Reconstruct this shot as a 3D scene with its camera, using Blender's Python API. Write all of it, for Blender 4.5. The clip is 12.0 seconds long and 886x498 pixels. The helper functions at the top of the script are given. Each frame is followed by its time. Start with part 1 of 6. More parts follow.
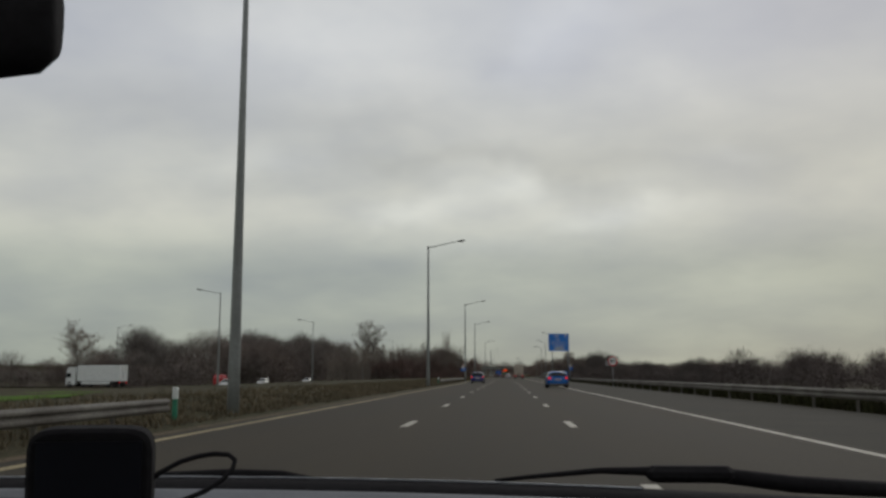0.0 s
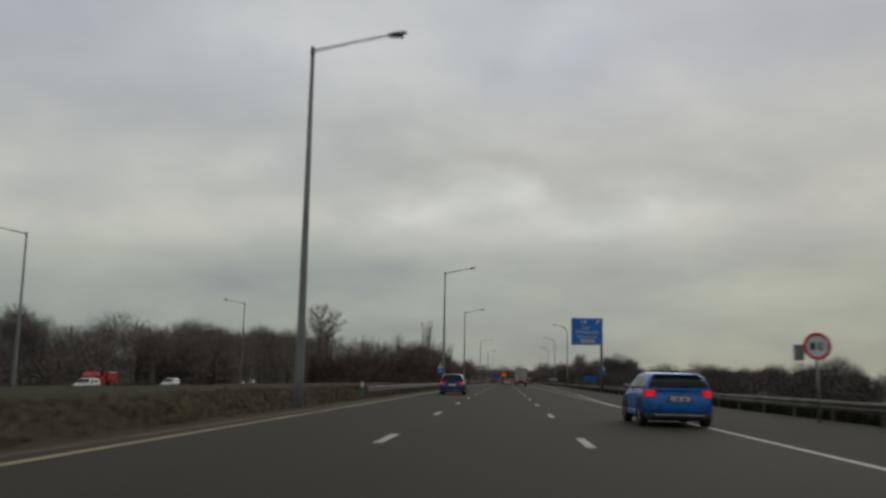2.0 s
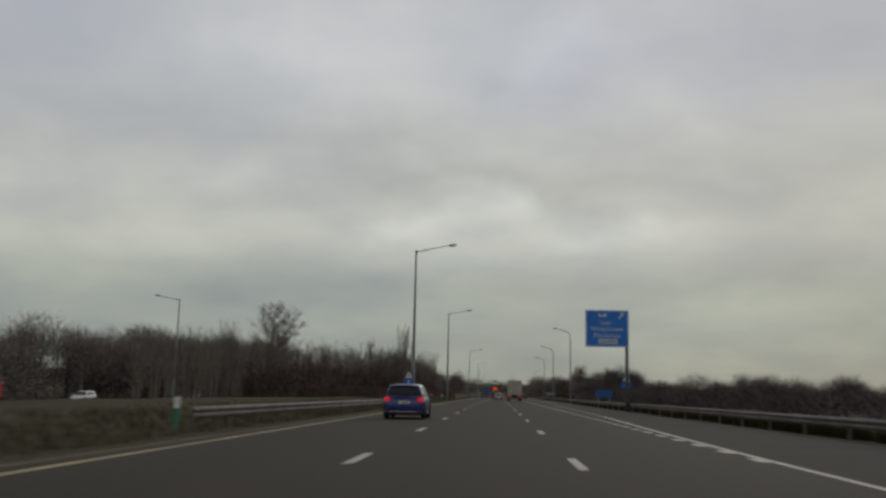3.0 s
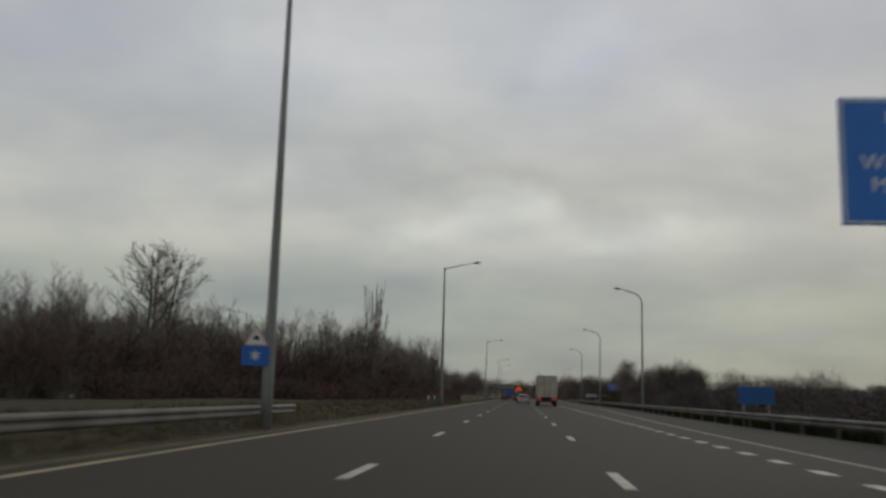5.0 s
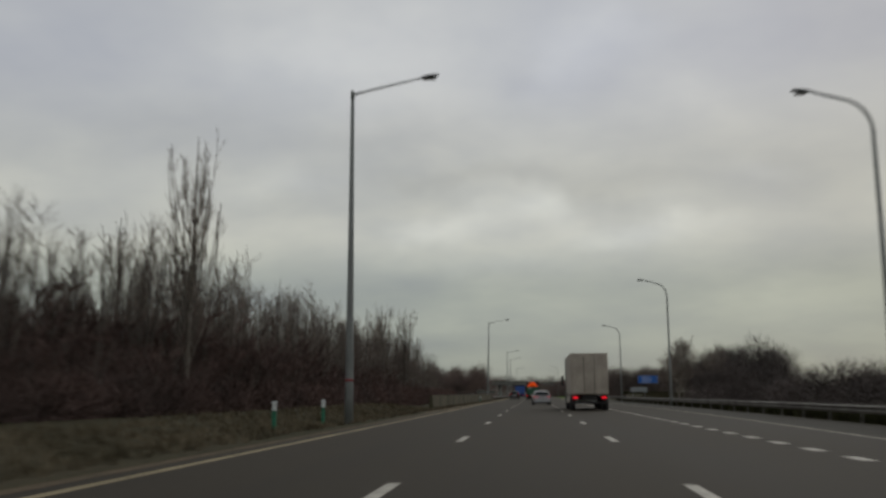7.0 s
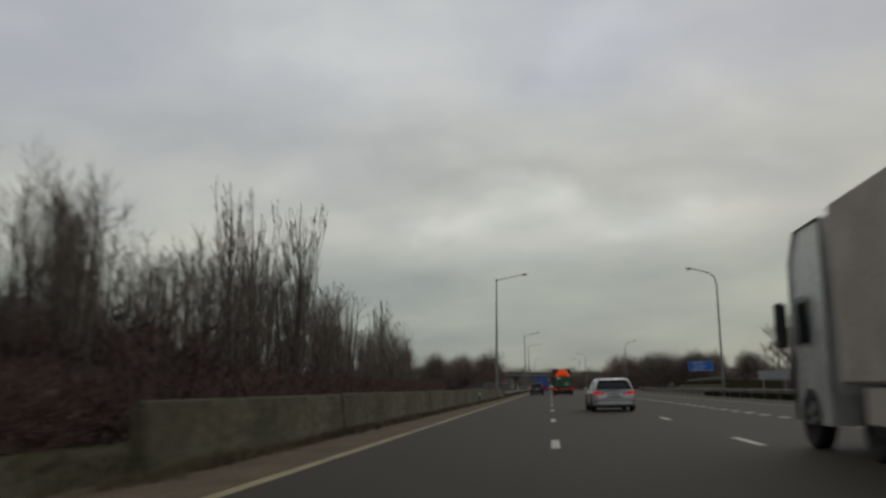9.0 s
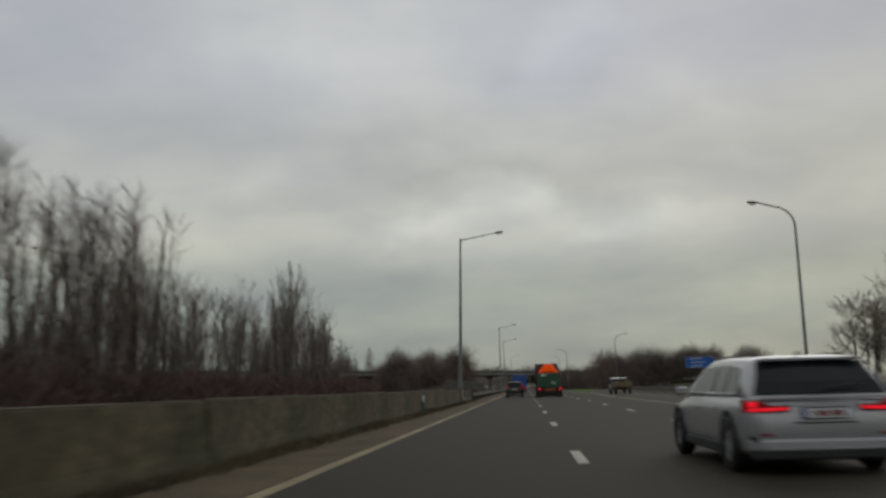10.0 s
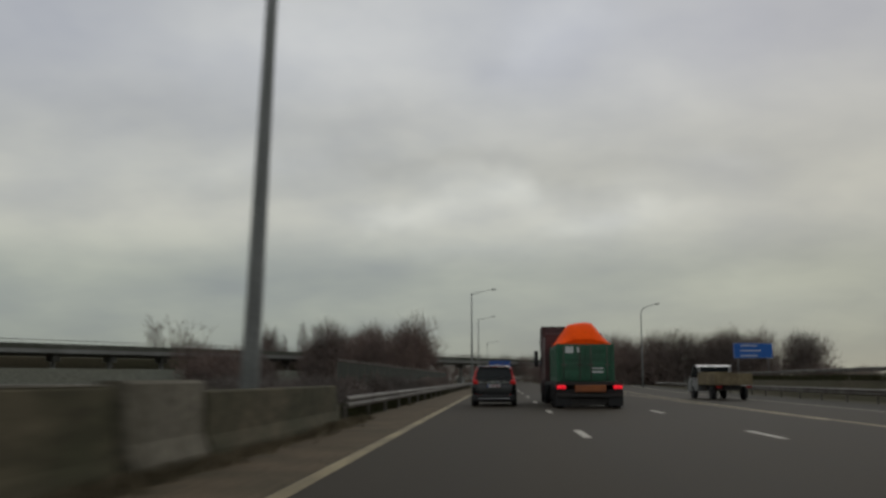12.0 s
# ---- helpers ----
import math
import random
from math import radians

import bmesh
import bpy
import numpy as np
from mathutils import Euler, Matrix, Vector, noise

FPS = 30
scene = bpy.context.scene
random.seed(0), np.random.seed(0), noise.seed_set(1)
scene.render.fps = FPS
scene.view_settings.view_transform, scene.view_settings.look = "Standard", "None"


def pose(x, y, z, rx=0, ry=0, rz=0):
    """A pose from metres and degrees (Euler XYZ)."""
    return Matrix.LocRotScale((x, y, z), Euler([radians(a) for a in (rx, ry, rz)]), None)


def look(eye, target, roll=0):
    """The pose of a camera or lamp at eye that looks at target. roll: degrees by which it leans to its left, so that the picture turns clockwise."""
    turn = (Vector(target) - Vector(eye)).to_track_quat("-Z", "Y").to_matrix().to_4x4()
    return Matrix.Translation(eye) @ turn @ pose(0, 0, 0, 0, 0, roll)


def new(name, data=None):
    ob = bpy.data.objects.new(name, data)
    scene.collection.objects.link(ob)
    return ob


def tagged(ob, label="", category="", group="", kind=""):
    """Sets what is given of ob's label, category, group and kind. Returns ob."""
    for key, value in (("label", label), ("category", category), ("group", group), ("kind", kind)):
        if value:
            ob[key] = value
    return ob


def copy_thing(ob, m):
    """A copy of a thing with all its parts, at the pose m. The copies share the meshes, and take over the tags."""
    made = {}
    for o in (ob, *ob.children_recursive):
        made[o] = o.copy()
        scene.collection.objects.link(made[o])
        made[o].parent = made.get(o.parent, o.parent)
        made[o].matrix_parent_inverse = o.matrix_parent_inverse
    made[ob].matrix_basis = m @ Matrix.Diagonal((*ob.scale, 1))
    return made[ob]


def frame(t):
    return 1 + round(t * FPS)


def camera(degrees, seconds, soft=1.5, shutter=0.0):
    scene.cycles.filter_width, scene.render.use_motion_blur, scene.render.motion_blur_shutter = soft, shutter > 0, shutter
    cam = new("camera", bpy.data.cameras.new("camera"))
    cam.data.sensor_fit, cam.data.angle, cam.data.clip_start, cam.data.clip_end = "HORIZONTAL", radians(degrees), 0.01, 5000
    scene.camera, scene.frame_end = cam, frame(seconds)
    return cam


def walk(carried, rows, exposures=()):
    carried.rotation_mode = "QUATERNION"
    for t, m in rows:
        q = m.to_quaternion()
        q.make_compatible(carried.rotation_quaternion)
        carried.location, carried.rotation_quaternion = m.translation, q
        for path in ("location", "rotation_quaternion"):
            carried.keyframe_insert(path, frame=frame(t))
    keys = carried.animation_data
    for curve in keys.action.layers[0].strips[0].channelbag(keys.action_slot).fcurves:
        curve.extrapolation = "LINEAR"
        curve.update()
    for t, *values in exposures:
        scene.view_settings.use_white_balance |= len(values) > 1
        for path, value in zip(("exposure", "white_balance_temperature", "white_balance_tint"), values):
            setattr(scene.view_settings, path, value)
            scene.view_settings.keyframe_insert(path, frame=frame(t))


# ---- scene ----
cam = camera(52.93, 12.0, soft=2.8, shutter=0.4)
# seconds, eye, target, roll
PATH = [
    (0, (0.402, -0.285, 1.107), (-6.578, 98.481, 15.123), -0.044),
    (0.034, (0.402, -0.265, 1.107), (-6.578, 98.501, 15.123), -0.044),
    (0.1, (0.406, 1.215, 1.107), (-6.397, 99.987, 15.169), -0.345),
    (0.5, (0.424, 13.269, 1.107), (-5.449, 112.067, 15.407), -1.925),
    (1, (0.359, 26.838, 1.107), (-7.924, 125.335, 16.269), -1.404),
    (1.5, (0.349, 40.198, 1.107), (-7.921, 138.793, 15.623), 3.102),
    (2, (0.356, 53.604, 1.107), (-6.764, 152.297, 15.561), 1.116),
    (2.5, (0.384, 66.647, 1.107), (-7.432, 165.167, 16.359), 1.336),
    (3, (0.487, 80.078, 1.107), (-5.798, 178.586, 17.123), 1.313),
    (5, (0.441, 132.550, 1.107), (-8.519, 230.841, 17.193), 1.672),
    (5.5, (0.375, 145.351, 1.107), (-11.223, 243.392, 17.028), 1.889),
    (6, (0.339, 158.494, 1.107), (-8.520, 256.297, 19.977), -0.629),
    (6.5, (0.204, 171.742, 1.107), (-6.951, 269.935, 18.623), -0.093),
    (7, (-0.059, 185.185, 1.107), (-9.818, 283.394, 17.218), -0.236),
    (7.5, (-0.412, 198.525, 1.107), (-10.433, 296.866, 16.231), 0.637),
    (9.5, (-2.304, 254.132, 1.107), (-13.228, 352.288, 16.796), -1.988),
    (10, (-2.619, 268.420, 1.107), (-11.218, 366.833, 16.633), -1.496),
    (10.5, (-2.919, 282.593, 1.107), (-13.197, 380.637, 17.893), 0.423),
    (11, (-3.212, 296.902, 1.107), (-12.783, 394.955, 18.300), 0.208),
    (11.5, (-3.374, 311.204, 1.107), (-12.479, 409.407, 17.634), -0.740),
    (12, (-3.459, 326.741, 1.107), (-9.833, 425.487, 15.554), 0.003),
]
walk(cam, [(t, look(eye, target, roll)) for t, eye, target, roll in PATH], ((0.0, 0.14), (0.9, 0.0), (12.0, 0.0)))

# ---------------------------------------------------------------- light
def make_world():
    world = bpy.data.worlds.new("overcast_sky")
    scene.world = world
    world.use_nodes = True
    nt = world.node_tree
    nt.nodes.clear()
    N, L = nt.nodes.new, nt.links.new
    out, bg = N("ShaderNodeOutputWorld"), N("ShaderNodeBackground")
    coord, sep = N("ShaderNodeTexCoord"), N("ShaderNodeSeparateXYZ")
    L(coord.outputs["Generated"], sep.inputs[0])
    sky = N("ShaderNodeTexSky")
    sky.sky_type, sky.sun_disc = "NISHITA", False
    sky.sun_elevation, sky.sun_rotation = radians(24), radians(20)
    skys = N("ShaderNodeVectorMath")
    skys.operation = "SCALE"
    skys.inputs["Scale"].default_value = 0.06
    L(sky.outputs[0], skys.inputs[0])

    def math_node(op, a, b=None):
        m = N("ShaderNodeMath")
        m.operation = op
        for k, v in enumerate((a, b)):
            if v is None:
                continue
            if isinstance(v, (int, float)):
                m.inputs[k].default_value = v
            else:
                L(v, m.inputs[k])
        return m.outputs[0]

    # cloud deck: the direction laid onto a level layer
    zz = math_node("ADD", math_node("MAXIMUM", sep.outputs[2], 0.0), 0.30)
    u, v = math_node("DIVIDE", sep.outputs[0], zz), math_node("DIVIDE", sep.outputs[1], zz)
    comb = N("ShaderNodeCombineXYZ")
    L(u, comb.inputs[0])
    L(v, comb.inputs[1])

    def cloud(scale, detail, sx, sy, rough=0.55, off=0.0):
        mp, n = N("ShaderNodeMapping"), N("ShaderNodeTexNoise")
        mp.inputs["Scale"].default_value = (sx, sy, 1)
        mp.inputs["Location"].default_value = (off, off * 0.7, off)
        n.inputs["Scale"].default_value, n.inputs["Detail"].default_value = scale, detail
        n.inputs["Roughness"].default_value = rough
        L(comb.outputs[0], mp.inputs[0])
        L(mp.outputs[0], n.inputs["Vector"])
        return n.outputs[0]

    big, small = cloud(1.05, 2, 1.0, 1.25, off=CLOUD_OFF), cloud(2.5, 4, 1.0, 1.1, 0.48, off=CLOUD_OFF + 3.1)
    mix = math_node("ADD", math_node("MULTIPLY", big, 0.5), math_node("MULTIPLY", small, 0.5))
    ramp = N("ShaderNodeValToRGB")
    ramp.color_ramp.elements[0].position, ramp.color_ramp.elements[0].color = 0.36, (0.405, 0.42, 0.445, 1)
    ramp.color_ramp.elements[1].position, ramp.color_ramp.elements[1].color = 0.64, (0.625, 0.625, 0.58, 1)
    mid = ramp.color_ramp.elements.new(0.5)
    mid.color = (0.50, 0.51, 0.50, 1)
    L(mix, ramp.inputs[0])
    # thicker, darker air low down
    low = N("ShaderNodeValToRGB")
    low.color_ramp.interpolation = "EASE"
    low.color_ramp.elements[0].position, low.color_ramp.elements[0].color = 0.0, (0.52, 0.57, 0.535, 1)
    low.color_ramp.elements[1].position, low.color_ramp.elements[1].color = 0.36, (0.97, 0.98, 1.03, 1)
    e = low.color_ramp.elements.new(0.10)
    e.color = (0.67, 0.71, 0.66, 1)
    e = low.color_ramp.elements.new(0.19)
    e.color = (0.92, 0.92, 0.88, 1)
    L(math_node("MAXIMUM", sep.outputs[2], 0.0), low.inputs[0])
    mul = N("ShaderNodeMix")
    mul.data_type, mul.blend_type = "RGBA", "MULTIPLY"
    mul.inputs[0].default_value = 1.0
    L(ramp.outputs[0], mul.inputs[6])
    L(low.outputs[0], mul.inputs[7])
    # broad lighter and darker banks in the cloud: azimuth, height (tangents), widths, gain
    ahead = math_node("MAXIMUM", sep.outputs[1], 0.05)
    wob = N("ShaderNodeTexNoise")
    wob.inputs["Scale"].default_value, wob.inputs["Detail"].default_value = 9.0, 3
    L(coord.outputs["Generated"], wob.inputs["Vector"])
    shake = math_node("MULTIPLY", math_node("SUBTRACT", wob.outputs[0], 0.5), 0.16)
    az = math_node("ADD", math_node("DIVIDE", sep.outputs[0], ahead), shake)
    el = math_node("ADD", math_node("DIVIDE", sep.outputs[2], ahead), math_node("MULTIPLY", shake, 0.5))
    total = 1.0
    for ca, ce, wa, we, gain in CLOUD_BANKS:
        da = math_node("POWER", math_node("ABSOLUTE", math_node("DIVIDE", math_node("SUBTRACT", az, ca), wa)), 2.0)
        de = math_node("POWER", math_node("ABSOLUTE", math_node("DIVIDE", math_node("SUBTRACT", el, ce), we)), 2.0)
        lobe = math_node("EXPONENT", math_node("MULTIPLY", math_node("ADD", da, de), -1.0))
        total = math_node("ADD", math_node("MULTIPLY", lobe, gain), total)
    banks = N("ShaderNodeVectorMath")
    banks.operation = "SCALE"
    L(mul.outputs[2], banks.inputs[0])
    L(total, banks.inputs["Scale"])
    fin = N("ShaderNodeMix")
    fin.data_type = "RGBA"
    fin.inputs[0].default_value = 0.95
    L(skys.outputs[0], fin.inputs[6])
    L(banks.outputs[0], fin.inputs[7])
    L(fin.outputs[2], bg.inputs[0])
    bg.inputs[1].default_value = SKY_STRENGTH
    L(bg.outputs[0], out.inputs[0])


CLOUD_OFF, SKY_STRENGTH = 2.6, 1.0
CLOUD_BANKS = [(-0.085, 0.198, 0.05, 0.014, 0.19), (0.015, 0.212, 0.055, 0.016, 0.22), (0.14, 0.188, 0.06, 0.014, 0.19), (0.02, 0.178, 0.22, 0.035, 0.08), (-0.02, 0.150, 0.12, 0.010, 0.05),
               (0.04, 0.385, 0.05, 0.045, 0.12), (0.10, 0.425, 0.05, 0.04, 0.10), (-0.16, 0.29, 0.14, 0.026, -0.09), (-0.05, 0.250, 0.16, 0.015, -0.11), (0.2, 0.275, 0.16, 0.045, -0.08),
               (0.12, 0.236, 0.07, 0.014, -0.07), (-0.43, 0.32, 0.10, 0.03, -0.06), (-0.5, 0.25, 0.2, 0.03, 0.06), (-0.3, 0.238, 0.06, 0.015, 0.09), (0.27, 0.25, 0.05, 0.012, 0.07),
               (-0.25, 0.40, 0.12, 0.05, 0.07), (0.0, 0.43, 0.3, 0.1, 0.06), (0.43, 0.25, 0.16, 0.3, -0.14), (0.33, 0.12, 0.2, 0.05, -0.05)]
make_world()
sun = new("sun", bpy.data.lights.new("sun", "SUN"))
sun.data.energy, sun.data.angle, sun.data.color = 0.5, radians(40), (1.0, 0.97, 0.92)
sun.matrix_world = look((0, 0, 50), (-8.6, -23.5, 50 - 11.1))
scene.view_settings.exposure = 0.0


# ---------------------------------------------------------------- materials
def material(name, color, rough=0.7, metal=0.0, var=0.25, scale=3.0, fine=40.0, bump=0.15, second=None, spread=0.5,
             coat=0.0, emit=None, strength=0.0, spec=0.5, stretch=(1, 1, 1), rnd=0.0):
    """Base colour with two scales of variation, a second colour in patches, bump and roughness variation."""
    m = bpy.data.materials.new(name)
    m.use_nodes = True
    nt = m.node_tree
    N, L = nt.nodes.new, nt.links.new
    bsdf = nt.nodes["Principled BSDF"]
    bsdf.inputs["Metallic"].default_value = metal
    bsdf.inputs["Specular IOR Level"].default_value = spec
    bsdf.inputs["Coat Weight"].default_value = coat
    bsdf.inputs["Coat Roughness"].default_value = 0.08
    tc, mp = N("ShaderNodeTexCoord"), N("ShaderNodeMapping")
    mp.inputs["Scale"].default_value = stretch
    L(tc.outputs["Object"], mp.inputs[0])
    n1, n2 = N("ShaderNodeTexNoise"), N("ShaderNodeTexNoise")
    for n, s, d in ((n1, scale, 4), (n2, fine, 3)):
        n.inputs["Scale"].default_value, n.inputs["Detail"].default_value = s, d
        L(mp.outputs[0], n.inputs["Vector"])
    ramp = N("ShaderNodeValToRGB")
    c2 = second if second else tuple(c * 0.7 for c in color)
    ramp.color_ramp.elements[0].position, ramp.color_ramp.elements[0].color = spread - 0.14, (*c2, 1)
    ramp.color_ramp.elements[1].position, ramp.color_ramp.elements[1].color = spread + 0.14, (*color, 1)
    L(n1.outputs[0], ramp.inputs[0])
    val = N("ShaderNodeMapRange")
    val.inputs["From Min"].default_value, val.inputs["From Max"].default_value = 0.3, 0.7
    val.inputs["To Min"].default_value, val.inputs["To Max"].default_value = 1 - var, 1 + var
    L(n2.outputs[0], val.inputs[0])
    hsv = N("ShaderNodeHueSaturation")
    L(ramp.outputs[0], hsv.inputs["Color"])
    if rnd:
        info, mr, mu = N("ShaderNodeObjectInfo"), N("ShaderNodeMapRange"), N("ShaderNodeMath")
        mr.inputs["To Min"].default_value, mr.inputs["To Max"].default_value = 1 - rnd, 1 + rnd
        L(info.outputs["Random"], mr.inputs[0])
        mu.operation = "MULTIPLY"
        L(val.outputs[0], mu.inputs[0])
        L(mr.outputs[0], mu.inputs[1])
        L(mu.outputs[0], hsv.inputs["Value"])
    else:
        L(val.outputs[0], hsv.inputs["Value"])
    L(hsv.outputs[0], bsdf.inputs["Base Color"])
    rr = N("ShaderNodeMapRange")
    rr.inputs["To Min"].default_value, rr.inputs["To Max"].default_value = max(rough - 0.08, 0.02), min(rough + 0.08, 1)
    L(n1.outputs[0], rr.inputs[0])
    L(rr.outputs[0], bsdf.inputs["Roughness"])
    if bump:
        b = N("ShaderNodeBump")
        b.inputs["Strength"].default_value, b.inputs["Distance"].default_value = bump, 0.02
        L(n2.outputs[0], b.inputs["Height"])
        L(b.outputs[0], bsdf.inputs["Normal"])
    if emit:
        bsdf.inputs["Emission Color"].default_value = (*emit, 1)
        bsdf.inputs["Emission Strength"].default_value = strength
    return m


M = {}
M["asphalt"] = material("asphalt", (0.0440, 0.0368, 0.0262), 0.85, var=0.22, scale=0.25, fine=60, second=(0.0345, 0.0290, 0.0208), stretch=(2.2, 0.12, 1), spec=0.1)
M["shoulder"] = material("worn_shoulder_asphalt", (0.042, 0.038, 0.029), 0.9, var=0.25, scale=0.5, fine=50, second=(0.032, 0.029, 0.023), spec=0.1)
M["gravel"] = material("dirty_gravel_verge", (0.115, 0.086, 0.056), 0.95, var=0.5, scale=0.9, fine=14, second=(0.075, 0.062, 0.040), bump=0.6, spec=0.08)
M["line"] = material("worn_white_road_paint", (0.44, 0.415, 0.35), 0.7, var=0.2, scale=2.5, fine=25, second=(0.27, 0.25, 0.21), spec=0.2)
M["edge_line"] = material("dirty_white_edge_paint", (0.29, 0.24, 0.135), 0.75, var=0.22, scale=1.2, fine=18, second=(0.17, 0.137, 0.075), stretch=(1, 0.4, 1), spec=0.2)
M["faded_line"] = material("faded_grey_road_paint", (0.225, 0.205, 0.150), 0.75, var=0.3, scale=1.4, fine=20, second=(0.130, 0.120, 0.090), spec=0.2)
M["ground"] = material("rough_winter_grass", (0.058, 0.050, 0.031), 0.95, var=0.45, scale=0.08, fine=6, second=(0.048, 0.045, 0.026), bump=0.8, spec=0.05)
M["verge"] = material("brown_verge_grass", (0.068, 0.058, 0.033), 0.95, var=0.45, scale=0.45, fine=8, second=(0.055, 0.048, 0.028), bump=0.9, spec=0.05)
M["field"] = material("green_field_grass", (0.068, 0.130, 0.014), 0.95, var=0.35, scale=0.2, fine=6, second=(0.052, 0.098, 0.013), bump=0.6, spec=0.05)
M["rough_meadow"] = material("rough_brown_meadow", (0.088, 0.070, 0.042), 0.95, var=0.5, scale=0.05, fine=4, second=(0.050, 0.062, 0.030), bump=0.5, spec=0.05)
M["parapet"] = material("dark_weathered_parapet", (0.105, 0.105, 0.088), 0.9, var=0.35, scale=0.4, fine=8, second=(0.070, 0.074, 0.056), bump=0.2, spec=0.1)
M["pasture"] = material("pale_meadow_grass", (0.112, 0.116, 0.094), 0.95, var=0.3, scale=0.06, fine=3, second=(0.100, 0.100, 0.078), bump=0.5, spec=0.05)
M["blade"] = material("dry_grass_blades", (0.150, 0.122, 0.080), 0.9, var=0.35, scale=0.35, fine=5, second=(0.092, 0.078, 0.050), bump=0, spec=0.1)
M["steel"] = material("weathered_galvanised_steel", (0.150, 0.140, 0.122), 0.7, metal=0.15, var=0.25, scale=0.8, fine=14, second=(0.080, 0.071, 0.060), spec=0.25)
M["pole"] = material("grey_painted_steel_pole", (0.205, 0.215, 0.205), 0.6, metal=0.1, var=0.12, scale=0.6, fine=12, second=(0.16, 0.168, 0.16))
M["lantern"] = material("dark_grey_lantern", (0.06, 0.06, 0.06), 0.5, var=0.1)
M["lens"] = material("milky_lantern_lens", (0.4, 0.4, 0.38), 0.3, var=0.05)
M["concrete"] = material("mossy_concrete", (0.100, 0.086, 0.056), 0.92, var=0.28, scale=0.8, fine=5, second=(0.054, 0.052, 0.030), bump=0.4, spec=0.1, stretch=(1, 0.5, 1.2), rnd=0.12)
M["concrete_light"] = material("pale_concrete", (0.15, 0.136, 0.105), 0.9, var=0.3, scale=0.7, fine=9, second=(0.085, 0.076, 0.055), bump=0.35, spec=0.1)
M["bridge"] = material("grey_bridge_concrete", (0.25, 0.25, 0.235), 0.9, var=0.18, scale=0.25, fine=5, second=(0.17, 0.17, 0.155), bump=0.2)
M["bark"] = material("grey_brown_bark", (0.150, 0.128, 0.104), 0.95, var=0.35, scale=1.5, fine=14, second=(0.095, 0.082, 0.068), bump=0.6, rnd=0.3)
M["twig"] = material("brown_winter_twigs", (0.225, 0.182, 0.155), 0.95, var=0.4, scale=0.25, fine=3, second=(0.160, 0.132, 0.114), bump=0, rnd=0.25, spec=0.1)
M["twig_red"] = material("reddish_winter_brush", (0.130, 0.086, 0.075), 0.95, var=0.4, scale=0.2, fine=3, second=(0.092, 0.068, 0.061), bump=0, rnd=0.25, spec=0.05)
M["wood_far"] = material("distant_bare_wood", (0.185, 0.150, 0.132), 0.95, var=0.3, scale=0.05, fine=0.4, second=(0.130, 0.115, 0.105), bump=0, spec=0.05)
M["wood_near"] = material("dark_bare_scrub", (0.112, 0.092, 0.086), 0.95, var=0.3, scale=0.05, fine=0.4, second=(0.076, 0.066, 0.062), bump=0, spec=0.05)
# russet wood made paler: distance haze is put into the colour
M["wood_russet_haze"] = material("hazy_russet_bare_wood", (0.205, 0.152, 0.132), 0.95, var=0.3, scale=0.05, fine=0.4, second=(0.135, 0.112, 0.100), bump=0, spec=0.05)
# brighter copy of the sign blue: reflected light is put into the colour
M["sign_blue_bright"] = material("brightened_reflective_blue_sign", (0.010, 0.160, 0.56), 0.45, var=0.06, scale=1, fine=20, second=(0.008, 0.135, 0.50), bump=0)
# darker copy of the sign blue for the small board
M["sign_blue_dark"] = material("darkened_blue_sign", (0.006, 0.075, 0.24), 0.55, var=0.15, scale=1, fine=12, second=(0.006, 0.062, 0.20), bump=0)
M["sign_blue"] = material("reflective_blue_sign", (0.006, 0.105, 0.42), 0.45, var=0.06, scale=1, fine=20, second=(0.005, 0.09, 0.37), bump=0)
M["sign_white"] = material("reflective_white_sign", (0.62, 0.64, 0.62), 0.45, var=0.05, scale=1, fine=20, second=(0.52, 0.54, 0.52), bump=0)
M["sign_red"] = material("reflective_red_sign", (0.50, 0.025, 0.03), 0.45, var=0.06, second=(0.42, 0.02, 0.025), bump=0)
M["sign_faded"] = material("sun_faded_red_sign", (0.50, 0.30, 0.27), 0.5, var=0.06, second=(0.44, 0.24, 0.22), bump=0)
M["sign_back"] = material("grey_sign_back", (0.22, 0.22, 0.22), 0.5, metal=0.5, var=0.1)
M["black"] = material("black_sign_print", (0.02, 0.02, 0.022), 0.6, var=0.1, bump=0)
M["green"] = material("green_marker_plastic", (0.02, 0.20, 0.11), 0.5, var=0.1, bump=0)
M["glass"] = material("dark_tinted_car_glass", (0.014, 0.018, 0.019), 0.12, var=0.05, bump=0, spec=0.2)
M["rubber"] = material("black_tyre_rubber", (0.022, 0.022, 0.022), 0.9, var=0.2, fine=60)
M["rim"] = material("silver_alloy_rim", (0.5, 0.5, 0.51), 0.35, metal=0.35, var=0.1, bump=0)
M["plastic"] = material("black_bumper_plastic", (0.025, 0.025, 0.026), 0.7, var=0.15, fine=80)
M["chrome"] = material("bright_chrome_trim", (0.75, 0.75, 0.74), 0.15, metal=1.0, var=0.05, bump=0)
M["tail"] = material("unlit_red_tail_lamp", (0.30, 0.008, 0.010), 0.2, var=0.1, bump=0, coat=0.6)
M["tail_lit"] = material("lit_red_tail_lamp", (0.5, 0.01, 0.012), 0.25, var=0.05, bump=0, emit=(1.0, 0.012, 0.03), strength=0.62)
M["tail_bright"] = material("bright_red_lamp_glass", (0.55, 0.012, 0.014), 0.3, var=0.1, bump=0, emit=(1.0, 0.02, 0.02), strength=0.05)
M["plate"] = material("white_number_plate", (0.74, 0.74, 0.74), 0.4, var=0.05, bump=0)
